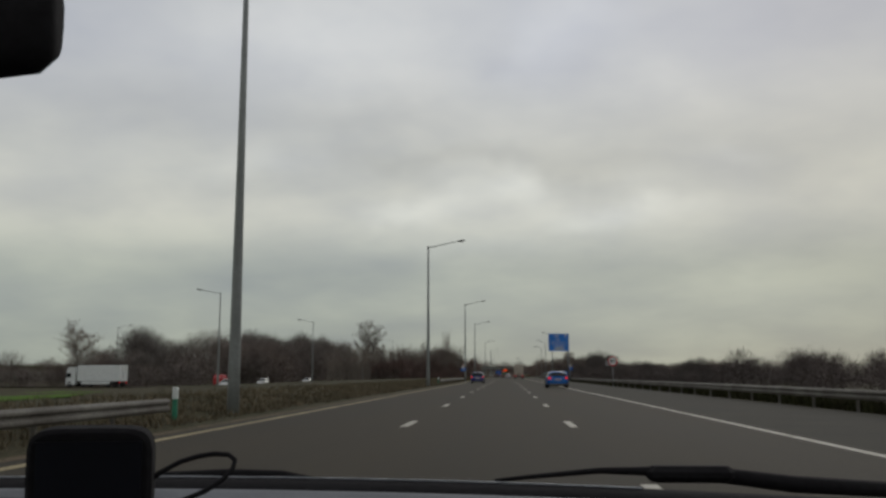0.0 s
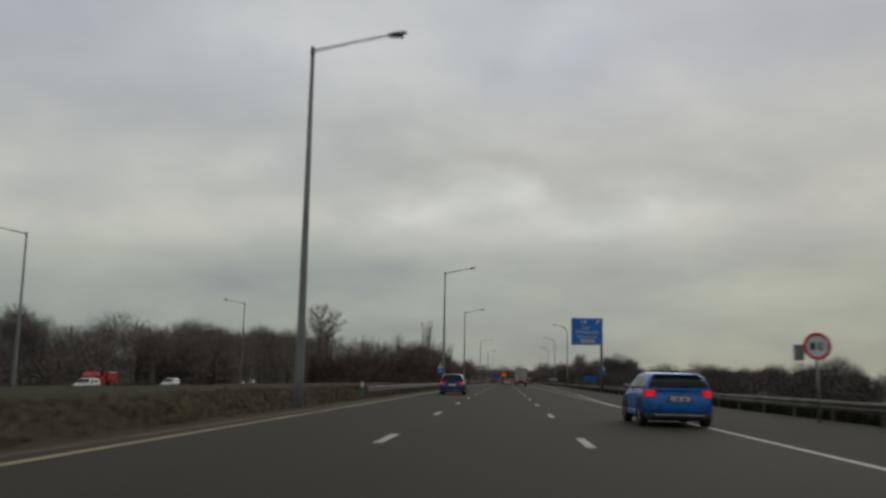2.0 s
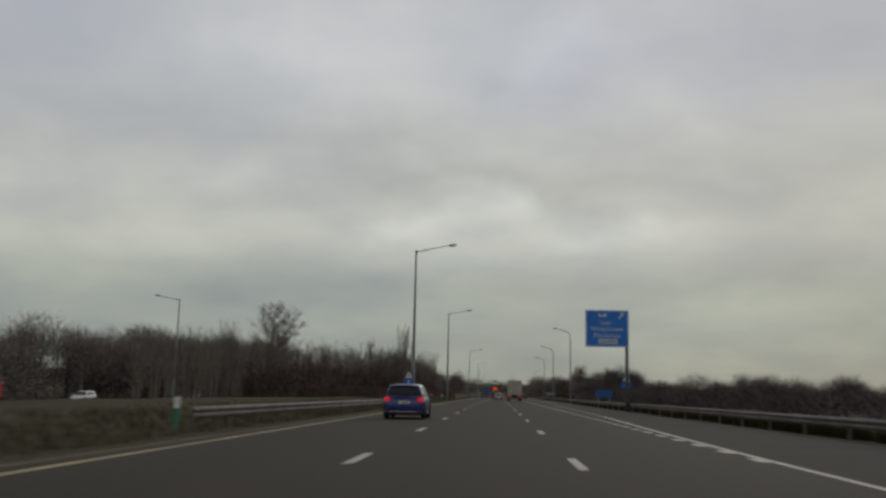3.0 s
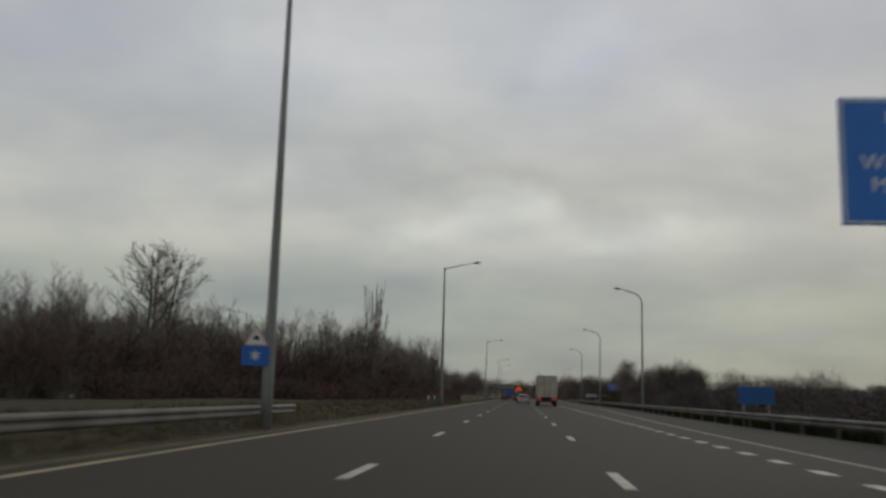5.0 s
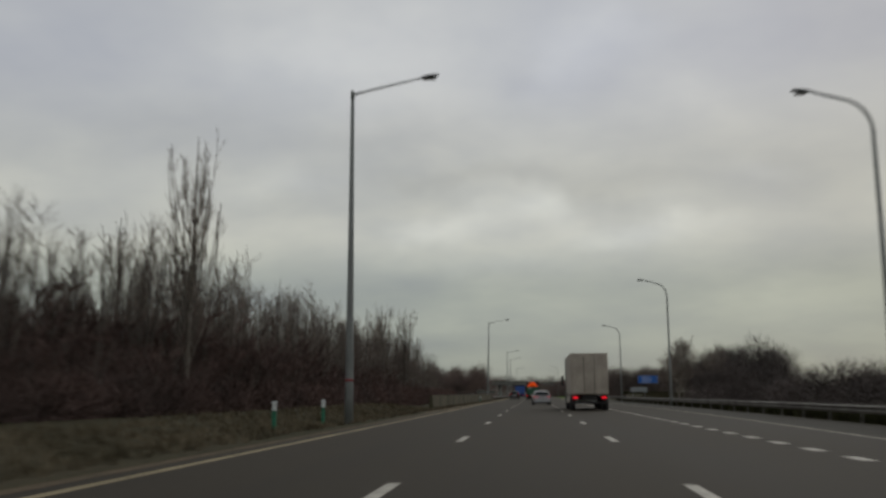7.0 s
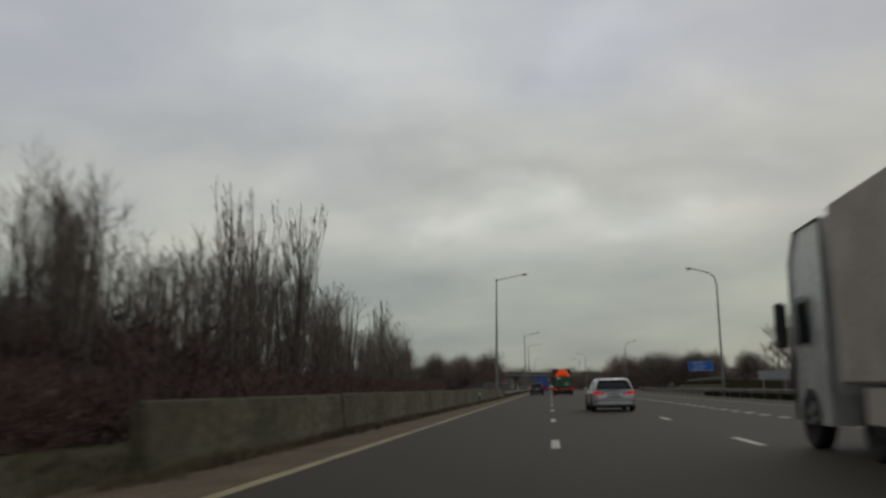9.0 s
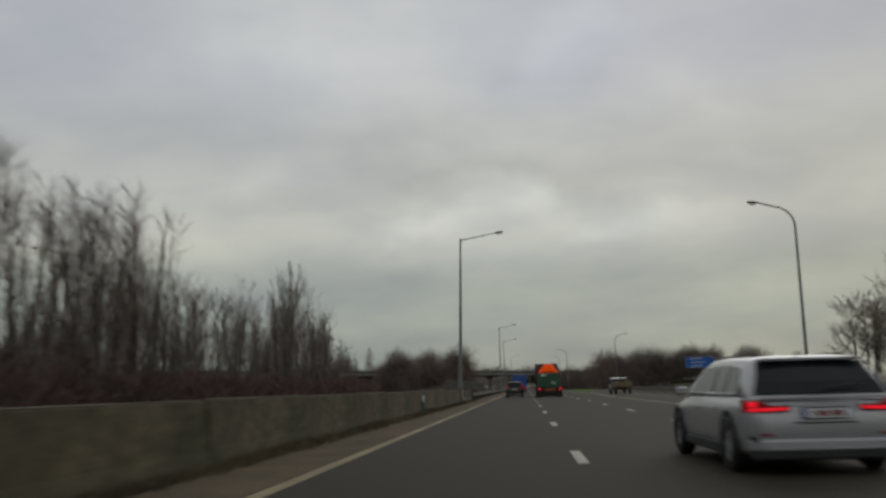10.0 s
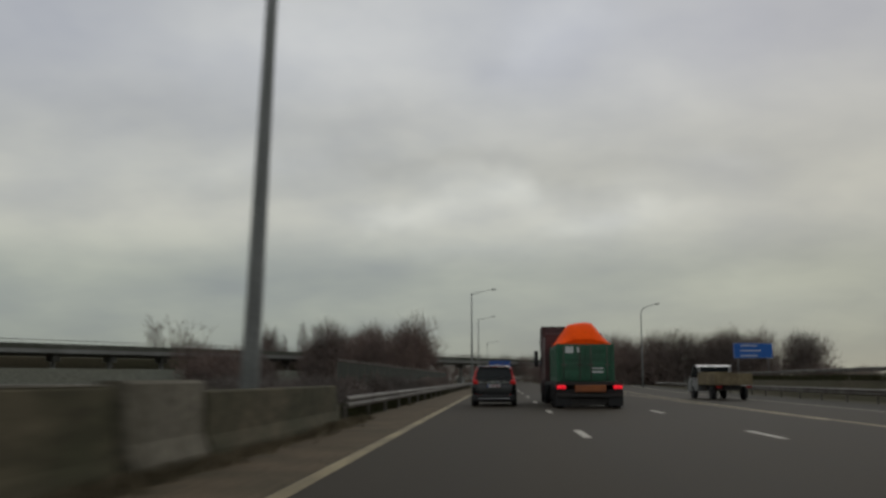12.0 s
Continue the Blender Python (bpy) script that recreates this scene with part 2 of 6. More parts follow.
M["plate_bar"] = material("dark_red_plate_print", (0.22, 0.05, 0.05), 0.5, var=0.05, bump=0)


def paint(name, c, second=None, coat=0.35):
    return material(name, c, 0.28, var=0.05, scale=1.5, fine=30, second=second or tuple(x * 0.9 for x in c), bump=0.01, coat=coat)


M["weed"] = material("dark_green_weeds", (0.040, 0.042, 0.018), 0.95, var=0.4, scale=0.8, fine=6, second=(0.028, 0.026, 0.014), bump=0, spec=0.05)
M["white_paint"] = material("silver_car_paint", (0.43, 0.435, 0.445), 0.3, metal=0.35, var=0.05, scale=1.5, fine=30, second=(0.39, 0.395, 0.405), bump=0.01, coat=0.35)
M["blue_paint"] = paint("bright_blue_car_paint", (0.003, 0.108, 0.40), coat=0.15)
M["dark_blue"] = paint("dark_blue_car_paint", (0.02, 0.03, 0.16))
M["grey_paint"] = paint("dark_grey_car_paint", (0.010, 0.011, 0.0125), coat=0.1)
M["red_paint"] = paint("red_vehicle_paint", (0.40, 0.02, 0.02))
M["pale_paint"] = paint("pale_vehicle_paint", (0.45, 0.45, 0.43))
M["dull_paint"] = paint("dull_grey_white_van_paint", (0.24, 0.245, 0.24), coat=0.0)
M["bed"] = material("dusty_yellow_beige_boards", (0.22, 0.178, 0.105), 0.8, var=0.25, scale=1.0, fine=8, second=(0.14, 0.112, 0.07), spec=0.2)
M["container"] = material("weathered_green_container_steel", (0.020, 0.115, 0.058), 0.6, var=0.2, scale=0.8, fine=10, second=(0.03, 0.085, 0.05), bump=0.1)
M["tarp"] = material("bright_orange_tarpaulin", (1.0, 0.095, 0.002), 0.85, var=0.08, scale=1.2, fine=9, second=(0.92, 0.075, 0.002), bump=0.25, spec=0.1)
M["maroon"] = material("dark_maroon_truck_steel", (0.075, 0.022, 0.022), 0.5, var=0.15, second=(0.05, 0.018, 0.018))
M["chassis"] = material("grimy_black_chassis", (0.03, 0.028, 0.026), 0.8, var=0.3, fine=20)
M["rust"] = material("orange_brown_rear_bar", (0.30, 0.09, 0.02), 0.6, var=0.2, second=(0.20, 0.06, 0.02))
M["beige"] = material("dusty_beige_trailer_panel", (0.40, 0.35, 0.29), 0.6, var=0.1, scale=1.0, fine=8, second=(0.30, 0.26, 0.215))
M["white_box"] = material("white_lorry_panel", (0.66, 0.68, 0.66), 0.5, var=0.05, second=(0.58, 0.60, 0.58), bump=0.02)
M["truck_blue"] = material("blue_lorry_panel", (0.02, 0.08, 0.32), 0.5, var=0.1)


# ---------------------------------------------------------------- mesh helpers
class Mesh:
    """Vertices and faces gathered for one mesh."""

    def __init__(self):
        self.v, self.f, self.s = [], [], []

    def add(self, verts, faces, smooth=False):
        n = len(self.v)
        self.v.extend(tuple(p) for p in verts)
        self.f.extend(tuple(i + n for i in q) for q in faces)
        self.s.extend([smooth] * len(faces))
        return self

    def box(self, x0, x1, y0, y1, z0, z1, b=0.0):
        """A box, with chamfered vertical and horizontal edges where b is given."""
        if b <= 0:
            p = [(x, y, z) for z in (z0, z1) for x, y in ((x0, y0), (x1, y0), (x1, y1), (x0, y1))]
            return self.add(p, [(3, 2, 1, 0), (4, 5, 6, 7), (0, 1, 5, 4), (1, 2, 6, 5), (2, 3, 7, 6), (3, 0, 4, 7)])
        rings = []
        for z, i in ((z0, b), (z0 + b, 0), (z1 - b, 0), (z1, b)):
            X0, X1, Y0, Y1 = x0 + i, x1 - i, y0 + i, y1 - i
            rings.append([(X0 + b, Y0, z), (X1 - b, Y0, z), (X1, Y0 + b, z), (X1, Y1 - b, z), (X1 - b, Y1, z), (X0 + b, Y1, z), (X0, Y1 - b, z), (X0, Y0 + b, z)])
        return self.loft(rings, caps=True)

    def loft(self, rings, caps=False, smooth=False, closed=True):
        n = len(rings[0])
        verts = [p for r in rings for p in r]
        faces = []
        for k in range(len(rings) - 1):
            for i in range(n if closed else n - 1):
                j = (i + 1) % n
                faces.append((k * n + i, k * n + j, (k + 1) * n + j, (k + 1) * n + i))
        if caps:
            faces += [tuple(range(n - 1, -1, -1)), tuple(range((len(rings) - 1) * n, len(rings) * n))]
        return self.add(verts, faces, smooth)

    def tube(self, path, radii, sides=8, caps=True, smooth=True):
        rings = []
        for i, p in enumerate(path):
            a, c = Vector(path[max(i - 1, 0)]), Vector(path[min(i + 1, len(path) - 1)])
            d = (c - a).normalized()
            u = d.cross(Vector((0, 1, 0)) if abs(d.y) < 0.9 else Vector((1, 0, 0))).normalized()
            w = d.cross(u)
            r = radii[i] if hasattr(radii, "__len__") else radii
            rings.append([tuple(Vector(p) + (u * math.cos(2 * math.pi * k / sides) + w * math.sin(2 * math.pi * k / sides)) * r) for k in range(sides)])
        return self.loft(rings, caps=caps, smooth=smooth)

    def sweep(self, profile, path, caps=True, closed=True):
        """profile: (across, up) pairs; path: (x, y) or (x, y, z) along the ground."""
        rings = []
        for i, p in enumerate(path):
            a, c = path[max(i - 1, 0)], path[min(i + 1, len(path) - 1)]
            dx, dy = c[0] - a[0], c[1] - a[1]
            l = math.hypot(dx, dy)
            nx, ny = dy / l, -dx / l
            z = p[2] if len(p) > 2 else 0.0
            rings.append([(p[0] + nx * q[0], p[1] + ny * q[0], z + q[1]) for q in profile])
        return self.loft(rings, caps=caps and closed, closed=closed)

    def quad(self, a, b, c, d, smooth=False):
        return self.add((a, b, c, d), [(0, 1, 2, 3)], smooth)


def mesh_of(name, g, mat):
    me = bpy.data.meshes.new(name)
    me.from_pydata(g.v, [], g.f)
    if any(g.s):
        me.polygons.foreach_set("use_smooth", g.s)
    me.materials.append(mat)
    me.validate()
    me.update()
    return me


def part(name, g, mat, parent=None, label="", at=None):
    """One mesh object, under a thing or a part, or at the top."""
    ob = new(name, g if isinstance(g, bpy.types.Mesh) else mesh_of(name, g, mat))
    if parent:
        ob.parent = parent
    if at is not None:
        ob.matrix_basis = at
    return tagged(ob, label)


def thing(name, label, category, group="", at=None, kind=""):
    ob = new(name)
    if at is not None:
        ob.matrix_basis = at
    return tagged(ob, label, category, group, kind)


def text_mesh(body, size, mat, depth=0.004):
    c = bpy.data.curves.new("lettering", "FONT")
    c.body, c.size, c.align_x, c.align_y, c.extrude = body, size, "CENTER", "CENTER", depth
    c.space_character = 1.12
    ob = bpy.data.objects.new("lettering", c)
    me = bpy.data.meshes.new_from_object(ob)
    me.materials.clear()
    me.materials.append(mat)
    bpy.data.objects.remove(ob)
    return me


def disc(g, y, r, z0=0.0, x0=0.0, n=24, r_in=0.0, depth=0.01):
    """An upright disc or ring that faces -y."""
    ang = [2 * math.pi * k / n for k in range(n)]
    o1 = [(x0 + r * math.cos(a), y, z0 + r * math.sin(a)) for a in ang]
    o2 = [(p[0], y + depth, p[2]) for p in o1]
    if r_in:
        i1 = [(x0 + r_in * math.cos(a), y, z0 + r_in * math.sin(a)) for a in ang]
        i2 = [(p[0], y + depth, p[2]) for p in i1]
        return g.loft([i2, i1, o1, o2])
    return g.loft([o1, o2], caps=True)


# ---------------------------------------------------------------- ground and road
Y0, Y1 = -60.0, 900.0


def smooth_step(a, b, y):
    t = min(max((y - a) / (b - a), 0), 1)
    return t * t * (3 - 2 * t)


def exit_off(y):
    """How far the exit road has swung away to the right."""
    return max(y - 330.0, 0.0) ** 2 / 2400.0


def exit_edge(y):
    """The solid line on the right of the outer lane."""
    return 5.54 + 1.3 * smooth_step(92, 150, y) + 2.4 * smooth_step(150, 250, y) + exit_off(y)


def rail_x(y):
    return 11.1 + 1.6 * smooth_step(170, 260, y) + exit_off(y)


def strip(g, xa, xb, ys, z):
    """A level strip between two edges given as functions of y."""
    rows_ = [[(xa(y), y, z), (xb(y), y, z)] for y in ys]
    verts = [p for r in rows_ for p in r]
    faces = [(2 * i, 2 * i + 1, 2 * i + 3, 2 * i + 2) for i in range(len(ys) - 1)]
    return g.add(verts, faces)


def span(a, b, step):
    n = max(int(round((b - a) / step)), 1)
    return [a + (b - a) * i / n for i in range(n + 1)]


def dip(y):
    """How far the land beyond the median lies below the road."""
    return 1.2 * (1 - smooth_step(300, 345, y))


def ground_height(x, y):
    """The verge swells a little beyond the left edge and falls away on the right."""
    h = -0.03
    if x < -6.6:
        h += 0.42 * smooth_step(6.6, 10.0, -x) * (1 - smooth_step(240, 262, y)) * (1 - smooth_step(20, 38, -x))
    if x > rail_x(min(y, 500)) + 0.4:
        h += -0.35 * smooth_step(0.4, 5.0, x - rail_x(min(y, 500)))
    if x < -20:
        h -= dip(y) * smooth_step(20, 40, -x)
    n = noise.noise(Vector((x * 0.13, y * 0.13, 0))) * 0.12
    if x < -7.0 or x > rail_x(min(y, 500)) + 0.8:
        h += n
    return h


def build_ground():
    xs = [-4000, -1200, -400, -200, -120, -80, -58, -50, -42, -36, -30, -26, -22, -18, -15, -13, -11.5, -10.4, -9.4, -8.6, -8, -7.4, -6.9, -6.4, -3, 3, 8,
          11, 12, 12.8, 13.6, 14.6, 16, 18, 21, 25, 30, 37, 46, 60, 80, 120, 200, 400, 1200, 4000]
    ys = [-4000, -1000, -300, -120] + span(-60, 620, 4.0) + [700, 800, 1000, 1500, 2500, 4500]
    g = Mesh()
    verts = []
    for y in ys:
        for x in xs:
            near = -70 < y < 640 and abs(x) < 130
            verts.append((x, y, ground_height(x, y) if near else -0.25))
    n = len(xs)
    faces = [(j * n + i, j * n + i + 1, (j + 1) * n + i + 1, (j + 1) * n + i) for j in range(len(ys) - 1) for i in range(n - 1)]
    g.add(verts, faces, True)
    tagged(part("ground", g, M["ground"]), "rough brown and green winter grassland", "ground", kind="structure")


build_ground()
YS = span(Y0, 560, 5.0) + [600, 700, Y1]
road = part("road", strip(Mesh(), lambda y: -6.05, lambda y: exit_edge(min(y, 520)) + 0.25 if y < 520 else 5.9, YS, 0.0), M["asphalt"])
tagged(road, "worn grey asphalt motorway carriageway with painted lanes", "road", kind="structure")
shoulder = part("shoulder", strip(Mesh(), lambda y: exit_edge(min(y, 520)) + 0.25, lambda y: rail_x(min(y, 520)) - 0.25, span(Y0, 520, 5.0), -0.004), M["shoulder"])
tagged(shoulder, "grey asphalt hard shoulder beside the outer lane", "hard shoulder", kind="structure")
verge_l = part("verge", strip(Mesh(), lambda y: -6.35 - 1.25 * smooth_step(236, 250, y), lambda y: -6.05 + 0.34 * smooth_step(238, 246, y), YS, 0.003), M["gravel"])
tagged(verge_l, "brown gritty strip littered along the inner edge", "verge", kind="structure")

# lines: one mesh shared by all dashes
dash_g = Mesh().box(-0.085, 0.085, -1.25, 1.25, 0.0, 0.006)
dash_me = mesh_of("lane_dash", dash_g, M["line"])
for k in range(-4, 56):
    y = 20.36 - 25 + 12.5 * k
    for x in (-1.825, 1.825):
        part("lane_dash", dash_me, None, road, at=pose(x, y, 0))
block_me = mesh_of("exit_block", Mesh().box(-0.13, 0.13, -0.5, 0.5, 0.0, 0.006), M["line"])
for k in range(92):
    part("exit_block", block_me, None, road, at=pose(5.41, 97.5 + 2.53 * k, 0))
part("edge_line", strip(Mesh(), lambda y: -5.68, lambda y: -5.47, YS, 0.005), M["edge_line"], road, "dirty cream edge line")
part("edge_line", strip(Mesh(), lambda y: exit_edge(y) - 0.085, lambda y: exit_edge(y) + 0.085, span(Y0, 132, 4.0), 0.005), M["line"], road)
part("edge_line", strip(Mesh(), lambda y: exit_edge(y) - 0.085, lambda y: exit_edge(y) + 0.085, span(132, 520, 4.0), 0.005), M["faded_line"], road, "faded grey edge line")
part("edge_line", strip(Mesh(), lambda y: 5.3 + exit_off(y) * 0.85, lambda y: 5.48 + exit_off(y) * 0.85, span(328, 420, 4.0), 0.0055), M["edge_line"], road)
part("edge_line", strip(Mesh(), lambda y: 5.32, lambda y: 5.48, span(352, 600, 4.0), 0.005), M["edge_line"], road)
# grassed wedge between the motorway and the exit road
wedge = part("gore_grass", strip(Mesh(), lambda y: 7.4, lambda y: 7.4 + max(exit_off(y) - 3.2, 0.05), span(418, 520, 5.0), 0.012), M["field"])
tagged(wedge, "green grass wedge between motorway and exit road", "grass", kind="structure")

# the opposite carriageway
ys_o = span(-60, 620, 10.0)
far_g = strip(Mesh(), lambda y: -58.0, lambda y: -45.0, ys_o, 0.0)
far_g.v = [(x, y, 0.08 - dip(y)) for x, y, z in far_g.v]
far_road = part("opposite_road", far_g, M["asphalt"])
tagged(far_road, "grey asphalt opposite carriageway across the grass", "road", kind="structure")


def wander_edge(x, y, xs, ys, slant):
    """Uneven borders for a patch of grass."""
    n1, n2 = noise.noise(Vector((x * 0.15, y * 0.11, 4.0))), noise.noise(Vector((x * 0.2, y * 0.16, 9.0)))
    return (x + (2.2 * n1 if x in (xs[0], xs[-1]) else 0.0), y + (9.0 * n2 - slant * (x - xs[0]) if y == ys[-1] else 0.0))


def patch(xs, ys, slant=0.27):
    verts = []
    for y in ys:
        for x in xs:
            px, py = wander_edge(x, y, xs, ys, slant)
            verts.append((px, py, ground_height(px, py) + 0.03 if px > -125 else -0.2))
    n = len(xs)
    return Mesh().add(verts, [(j * n + i, j * n + i + 1, j * n + i + n + 1, j * n + i + n) for j in range(len(ys) - 1) for i in range(n - 1)], True)


xs_f, ys_f = [-42, -36, -30, -26, -22, -18, -15, -13], [-60, -30, -10, 0, 8, 14, 86]
field_g = patch(xs_f, ys_f, 2.0)
tagged(part("field", field_g, M["field"]), "bright green grass of the wide central reserve", "grass", kind="structure")
xs_p, ys_p = [-190, -120, -80, -60, -44, -34, -26, -20, -15.5], span(346, 416, 5.0)
pasture_g = patch(xs_p, ys_p)
tagged(part("field", pasture_g, M["rough_meadow"]), "rough brown and green meadow before the flyover", "grass", kind="structure")

# short side road that leaves the opposite carriageway
side = part("side_road", Mesh().box(-3.6, 3.6, -14.5, 42.0, -0.2, 0.09), M["asphalt"], at=pose(-71.0, 163.0, -1.15, 0, 0, 76))
tagged(side, "grey asphalt side road leaving the opposite carriageway", "road", kind="structure")


# ---------------------------------------------------------------- barriers
W_BEAM = [(0.0, -0.155), (0.035, -0.145), (0.075, -0.10), (0.075, -0.055), (0.02, -0.015), (0.02, 0.015), (0.075, 0.055), (0.075, 0.10), (0.035, 0.145), (0.0, 0.155),
          (-0.006, 0.15), (0.03, 0.135), (0.065, 0.095), (0.065, 0.06), (0.012, 0.018), (0.012, -0.018), (0.065, -0.06), (0.065, -0.095), (0.03, -0.135), (-0.006, -0.15)]


def guardrail(label, path, top, side, step=4.0, group="motorway guardrails"):
    """A steel rail along path; side -1 faces left, 1 faces right."""
    ob = thing("guardrail", label, "guardrail", group)
    prof = [(side * a, top - 0.16 + b) for a, b in W_BEAM]
    part("beam", Mesh().sweep(prof, path), M["steel"], ob, "galvanised corrugated steel beam")
    g = Mesh().box(-0.045, 0.045, -0.035, 0.035, -0.2, top - 0.05, 0.01)
    me = mesh_of("post", g, M["steel"])
    length, last = 0.0, None
    for i in range(len(path) - 1):
        a, b = path[i], path[i + 1]
        seg = math.hypot(b[0] - a[0], b[1] - a[1])
        while last is None or last + step <= length + seg:
            last = length + 0.3 if last is None else last + step
            t = (last - length) / seg
            z = (a[2] + (b[2] - a[2]) * t) if len(a) > 2 else 0.0
            part("post", me, None, ob, at=pose(a[0] + (b[0] - a[0]) * t - side * 0.07, a[1] + (b[1] - a[1]) * t, z))
        length += seg
    return ob


def curve_path(fx, a, b, step=4.0):
    return [(fx(y), y) for y in span(a, b, step)]


guardrail("long weathered steel guardrail beside the hard shoulder", curve_path(rail_x, -40, 470, 5.0), 0.66, -1, 4.0)
guardrail("weathered steel guardrail ending beside a green marker", [(-7.4, y) for y in span(-40, 20, 5)], 0.58, 1, 3.0)
guardrail("weathered steel guardrail in front of rough grass", [(-7.2, y) for y in span(102.5, 162.5, 5)], 0.64, 1, 3.0)
guardrail("long weathered steel guardrail beyond a concrete barrier", [(-7.35, y) for y in span(349.2, 600, 6)], 0.68, 1, 4.0)
guardrail("steel guardrail along the opposite carriageway", [(-41.5, y, ground_height(-41.5, y)) for y in span(-40, 420, 8)], 0.7, 1, 8.0)
guardrail("upper steel guardrail on the exit embankment", [(22.0 + exit_off(y) * 1.25, y, 1.25) for y in span(372, 480, 5)], 0.75, -1, 4.0)
bank = Mesh().sweep([(-3.5, -0.4), (-1.0, 1.22), (6.0, 1.3), (11, -0.4)], [(22.0 + exit_off(y) * 1.25, y) for y in span(362, 500, 6)])
tagged(part("embankment", bank, M["ground"]), "dark grassy embankment carrying the upper rail", "embankment", kind="structure")

# concrete barrier units on the inner edge
wall_prof = [(-0.2, -0.1), (0.2, -0.1), (0.19, 0.1), (0.15, 0.3), (0.085, 1.0), (0.06, 1.03), (-0.06, 1.03), (-0.085, 1.0), (-0.15, 0.3), (-0.19, 0.1)]
barrier_me = mesh_of("barrier_body", Mesh().sweep(wall_prof, [(0, 0), (0, 2.0), (0, 4.0), (0, 5.98)]), M["concrete"])
# paler strip along the top of each unit
joint_me = mesh_of("barrier_cap", Mesh().sweep([(-0.075, 1.032), (0.075, 1.032), (0.06, 1.046), (-0.06, 1.046)], [(0, 0.03), (0, 3), (0, 5.95)]), M["concrete_light"])


def barrier(x, y, z=0.0, tilt=0.0):
    ob = thing("concrete_barrier", "mossy stained concrete barrier unit beside the inner edge", "barrier", "concrete barrier units", pose(x, y, z, 0, tilt, 0))
    part("body", barrier_me, None, ob)
    part("cap", joint_me, None, ob, "paler concrete top edge")


rng = random.Random(4)
for k in range(14):
    barrier(-7.62 + rng.uniform(-0.012, 0.012), 252.0 + 6.0 * k, rng.uniform(-0.012, 0.012), rng.uniform(-0.4, 0.4))
ob = thing("concrete_block", "pale concrete end block closing the barrier", "barrier", at=pose(-7.62, 336.1, 0))
part("body", Mesh().sweep([(-0.3, -0.1), (0.3, -0.1), (0.3, 0.15), (0.2, 0.4), (0.17, 1.05), (0.13, 1.09), (-0.13, 1.09), (-0.17, 1.05), (-0.2, 0.4), (-0.3, 0.15)], [(0, 0), (0, 1.2), (0, 2.5)]), M["concrete_light"], ob)
ob = thing("concrete_block", "dark weathered concrete barrier block before the guardrail", "barrier", at=pose(-7.55, 338.7, 0))
part("body", Mesh().sweep([(-0.26, -0.1), (0.26, -0.1), (0.24, 0.15), (0.15, 0.35), (0.12, 0.92), (0.09, 0.95), (-0.09, 0.95), (-0.12, 0.92), (-0.15, 0.35), (-0.24, 0.15)], [(0, 0), (0, 4), (0, 8), (0.0, 9.6)]), M["concrete"], ob)
part("end_cap", Mesh().box(-0.14, 0.14, 9.61, 10.1, -0.1, 0.5, 0.06), M["concrete_light"], ob, "low rounded concrete end")


def marker_post(x, y, z=0.0):
    ob = thing("marker_post", "white and green plastic roadside marker post", "marker post", "roadside marker posts", pose(x, y, z))
    part("body", Mesh().box(-0.06, 0.06, -0.035, 0.035, -0.1, 0.55, 0.015), M["green"], ob)
    part("reflector", Mesh().box(-0.063, 0.063, -0.04, 0.04, 0.55, 0.83, 0.012), M["sign_white"], ob, "white reflective head")


for x, y, z in ((-7.4, 20.5, 0.0), (-7.35, 101.8, 0.05), (-7.6, 211.0, 0.1), (-7.36, 310.0, 0.0), (-7.7, 217.6, 0.1)):
    marker_post(x, y, z)


# ---------------------------------------------------------------- street lamps
def straight_lamp(label, m, height, arm, rise, group):
    """A tapered steel column with one long sloping arm towards +x."""
    ob = thing("street_lamp", label, "street lamp", group, m)
    part("column", Mesh().tube([(0, 0, -0.4), (0, 0, 1.5), (0, 0, height * 0.5), (0, 0, height)], [0.178, 0.165, 0.122, 0.075], 14), M["pole"], ob)
    part("base_door", Mesh().box(-0.05, 0.05, -0.165, -0.13, 0.5, 1.1, 0.008), M["pole"], ob)
    part("arm", Mesh().tube([(0, 0, height - 0.06), (arm * 0.5, 0, height + rise * 0.5), (arm - 0.5, 0, height + rise * 0.9)], [0.05, 0.04, 0.035], 8), M["pole"], ob)
    part("bracket", Mesh().tube([(0, 0, height - 0.25), (0, 0, height + 0.1)], 0.085, 10), M["pole"], ob)
    rings = []
    for t, w, h in ((0.0, 0.05, 0.03), (0.08, 0.09, 0.06), (0.4, 0.14, 0.085), (0.8, 0.13, 0.07), (1.0, 0.05, 0.03)):
        cx, cz = arm - 0.55 + 0.8 * t, height + rise * (0.9 + 0.18 * t)
        rings.append([(cx, w * math.cos(a), cz + h * math.sin(a)) for a in [2 * math.pi * k / 10 for k in range(10)]])
    lan = part("lantern", Mesh().loft(rings, caps=True, smooth=True), M["lantern"], ob, "dark elongated lantern head")
    part("lens", Mesh().box(arm - 0.42, arm + 0.12, -0.085, 0.085, height + rise * 0.97 - 0.12, height + rise * 0.97 - 0.09, 0.010), M["lens"], lan)
    return ob


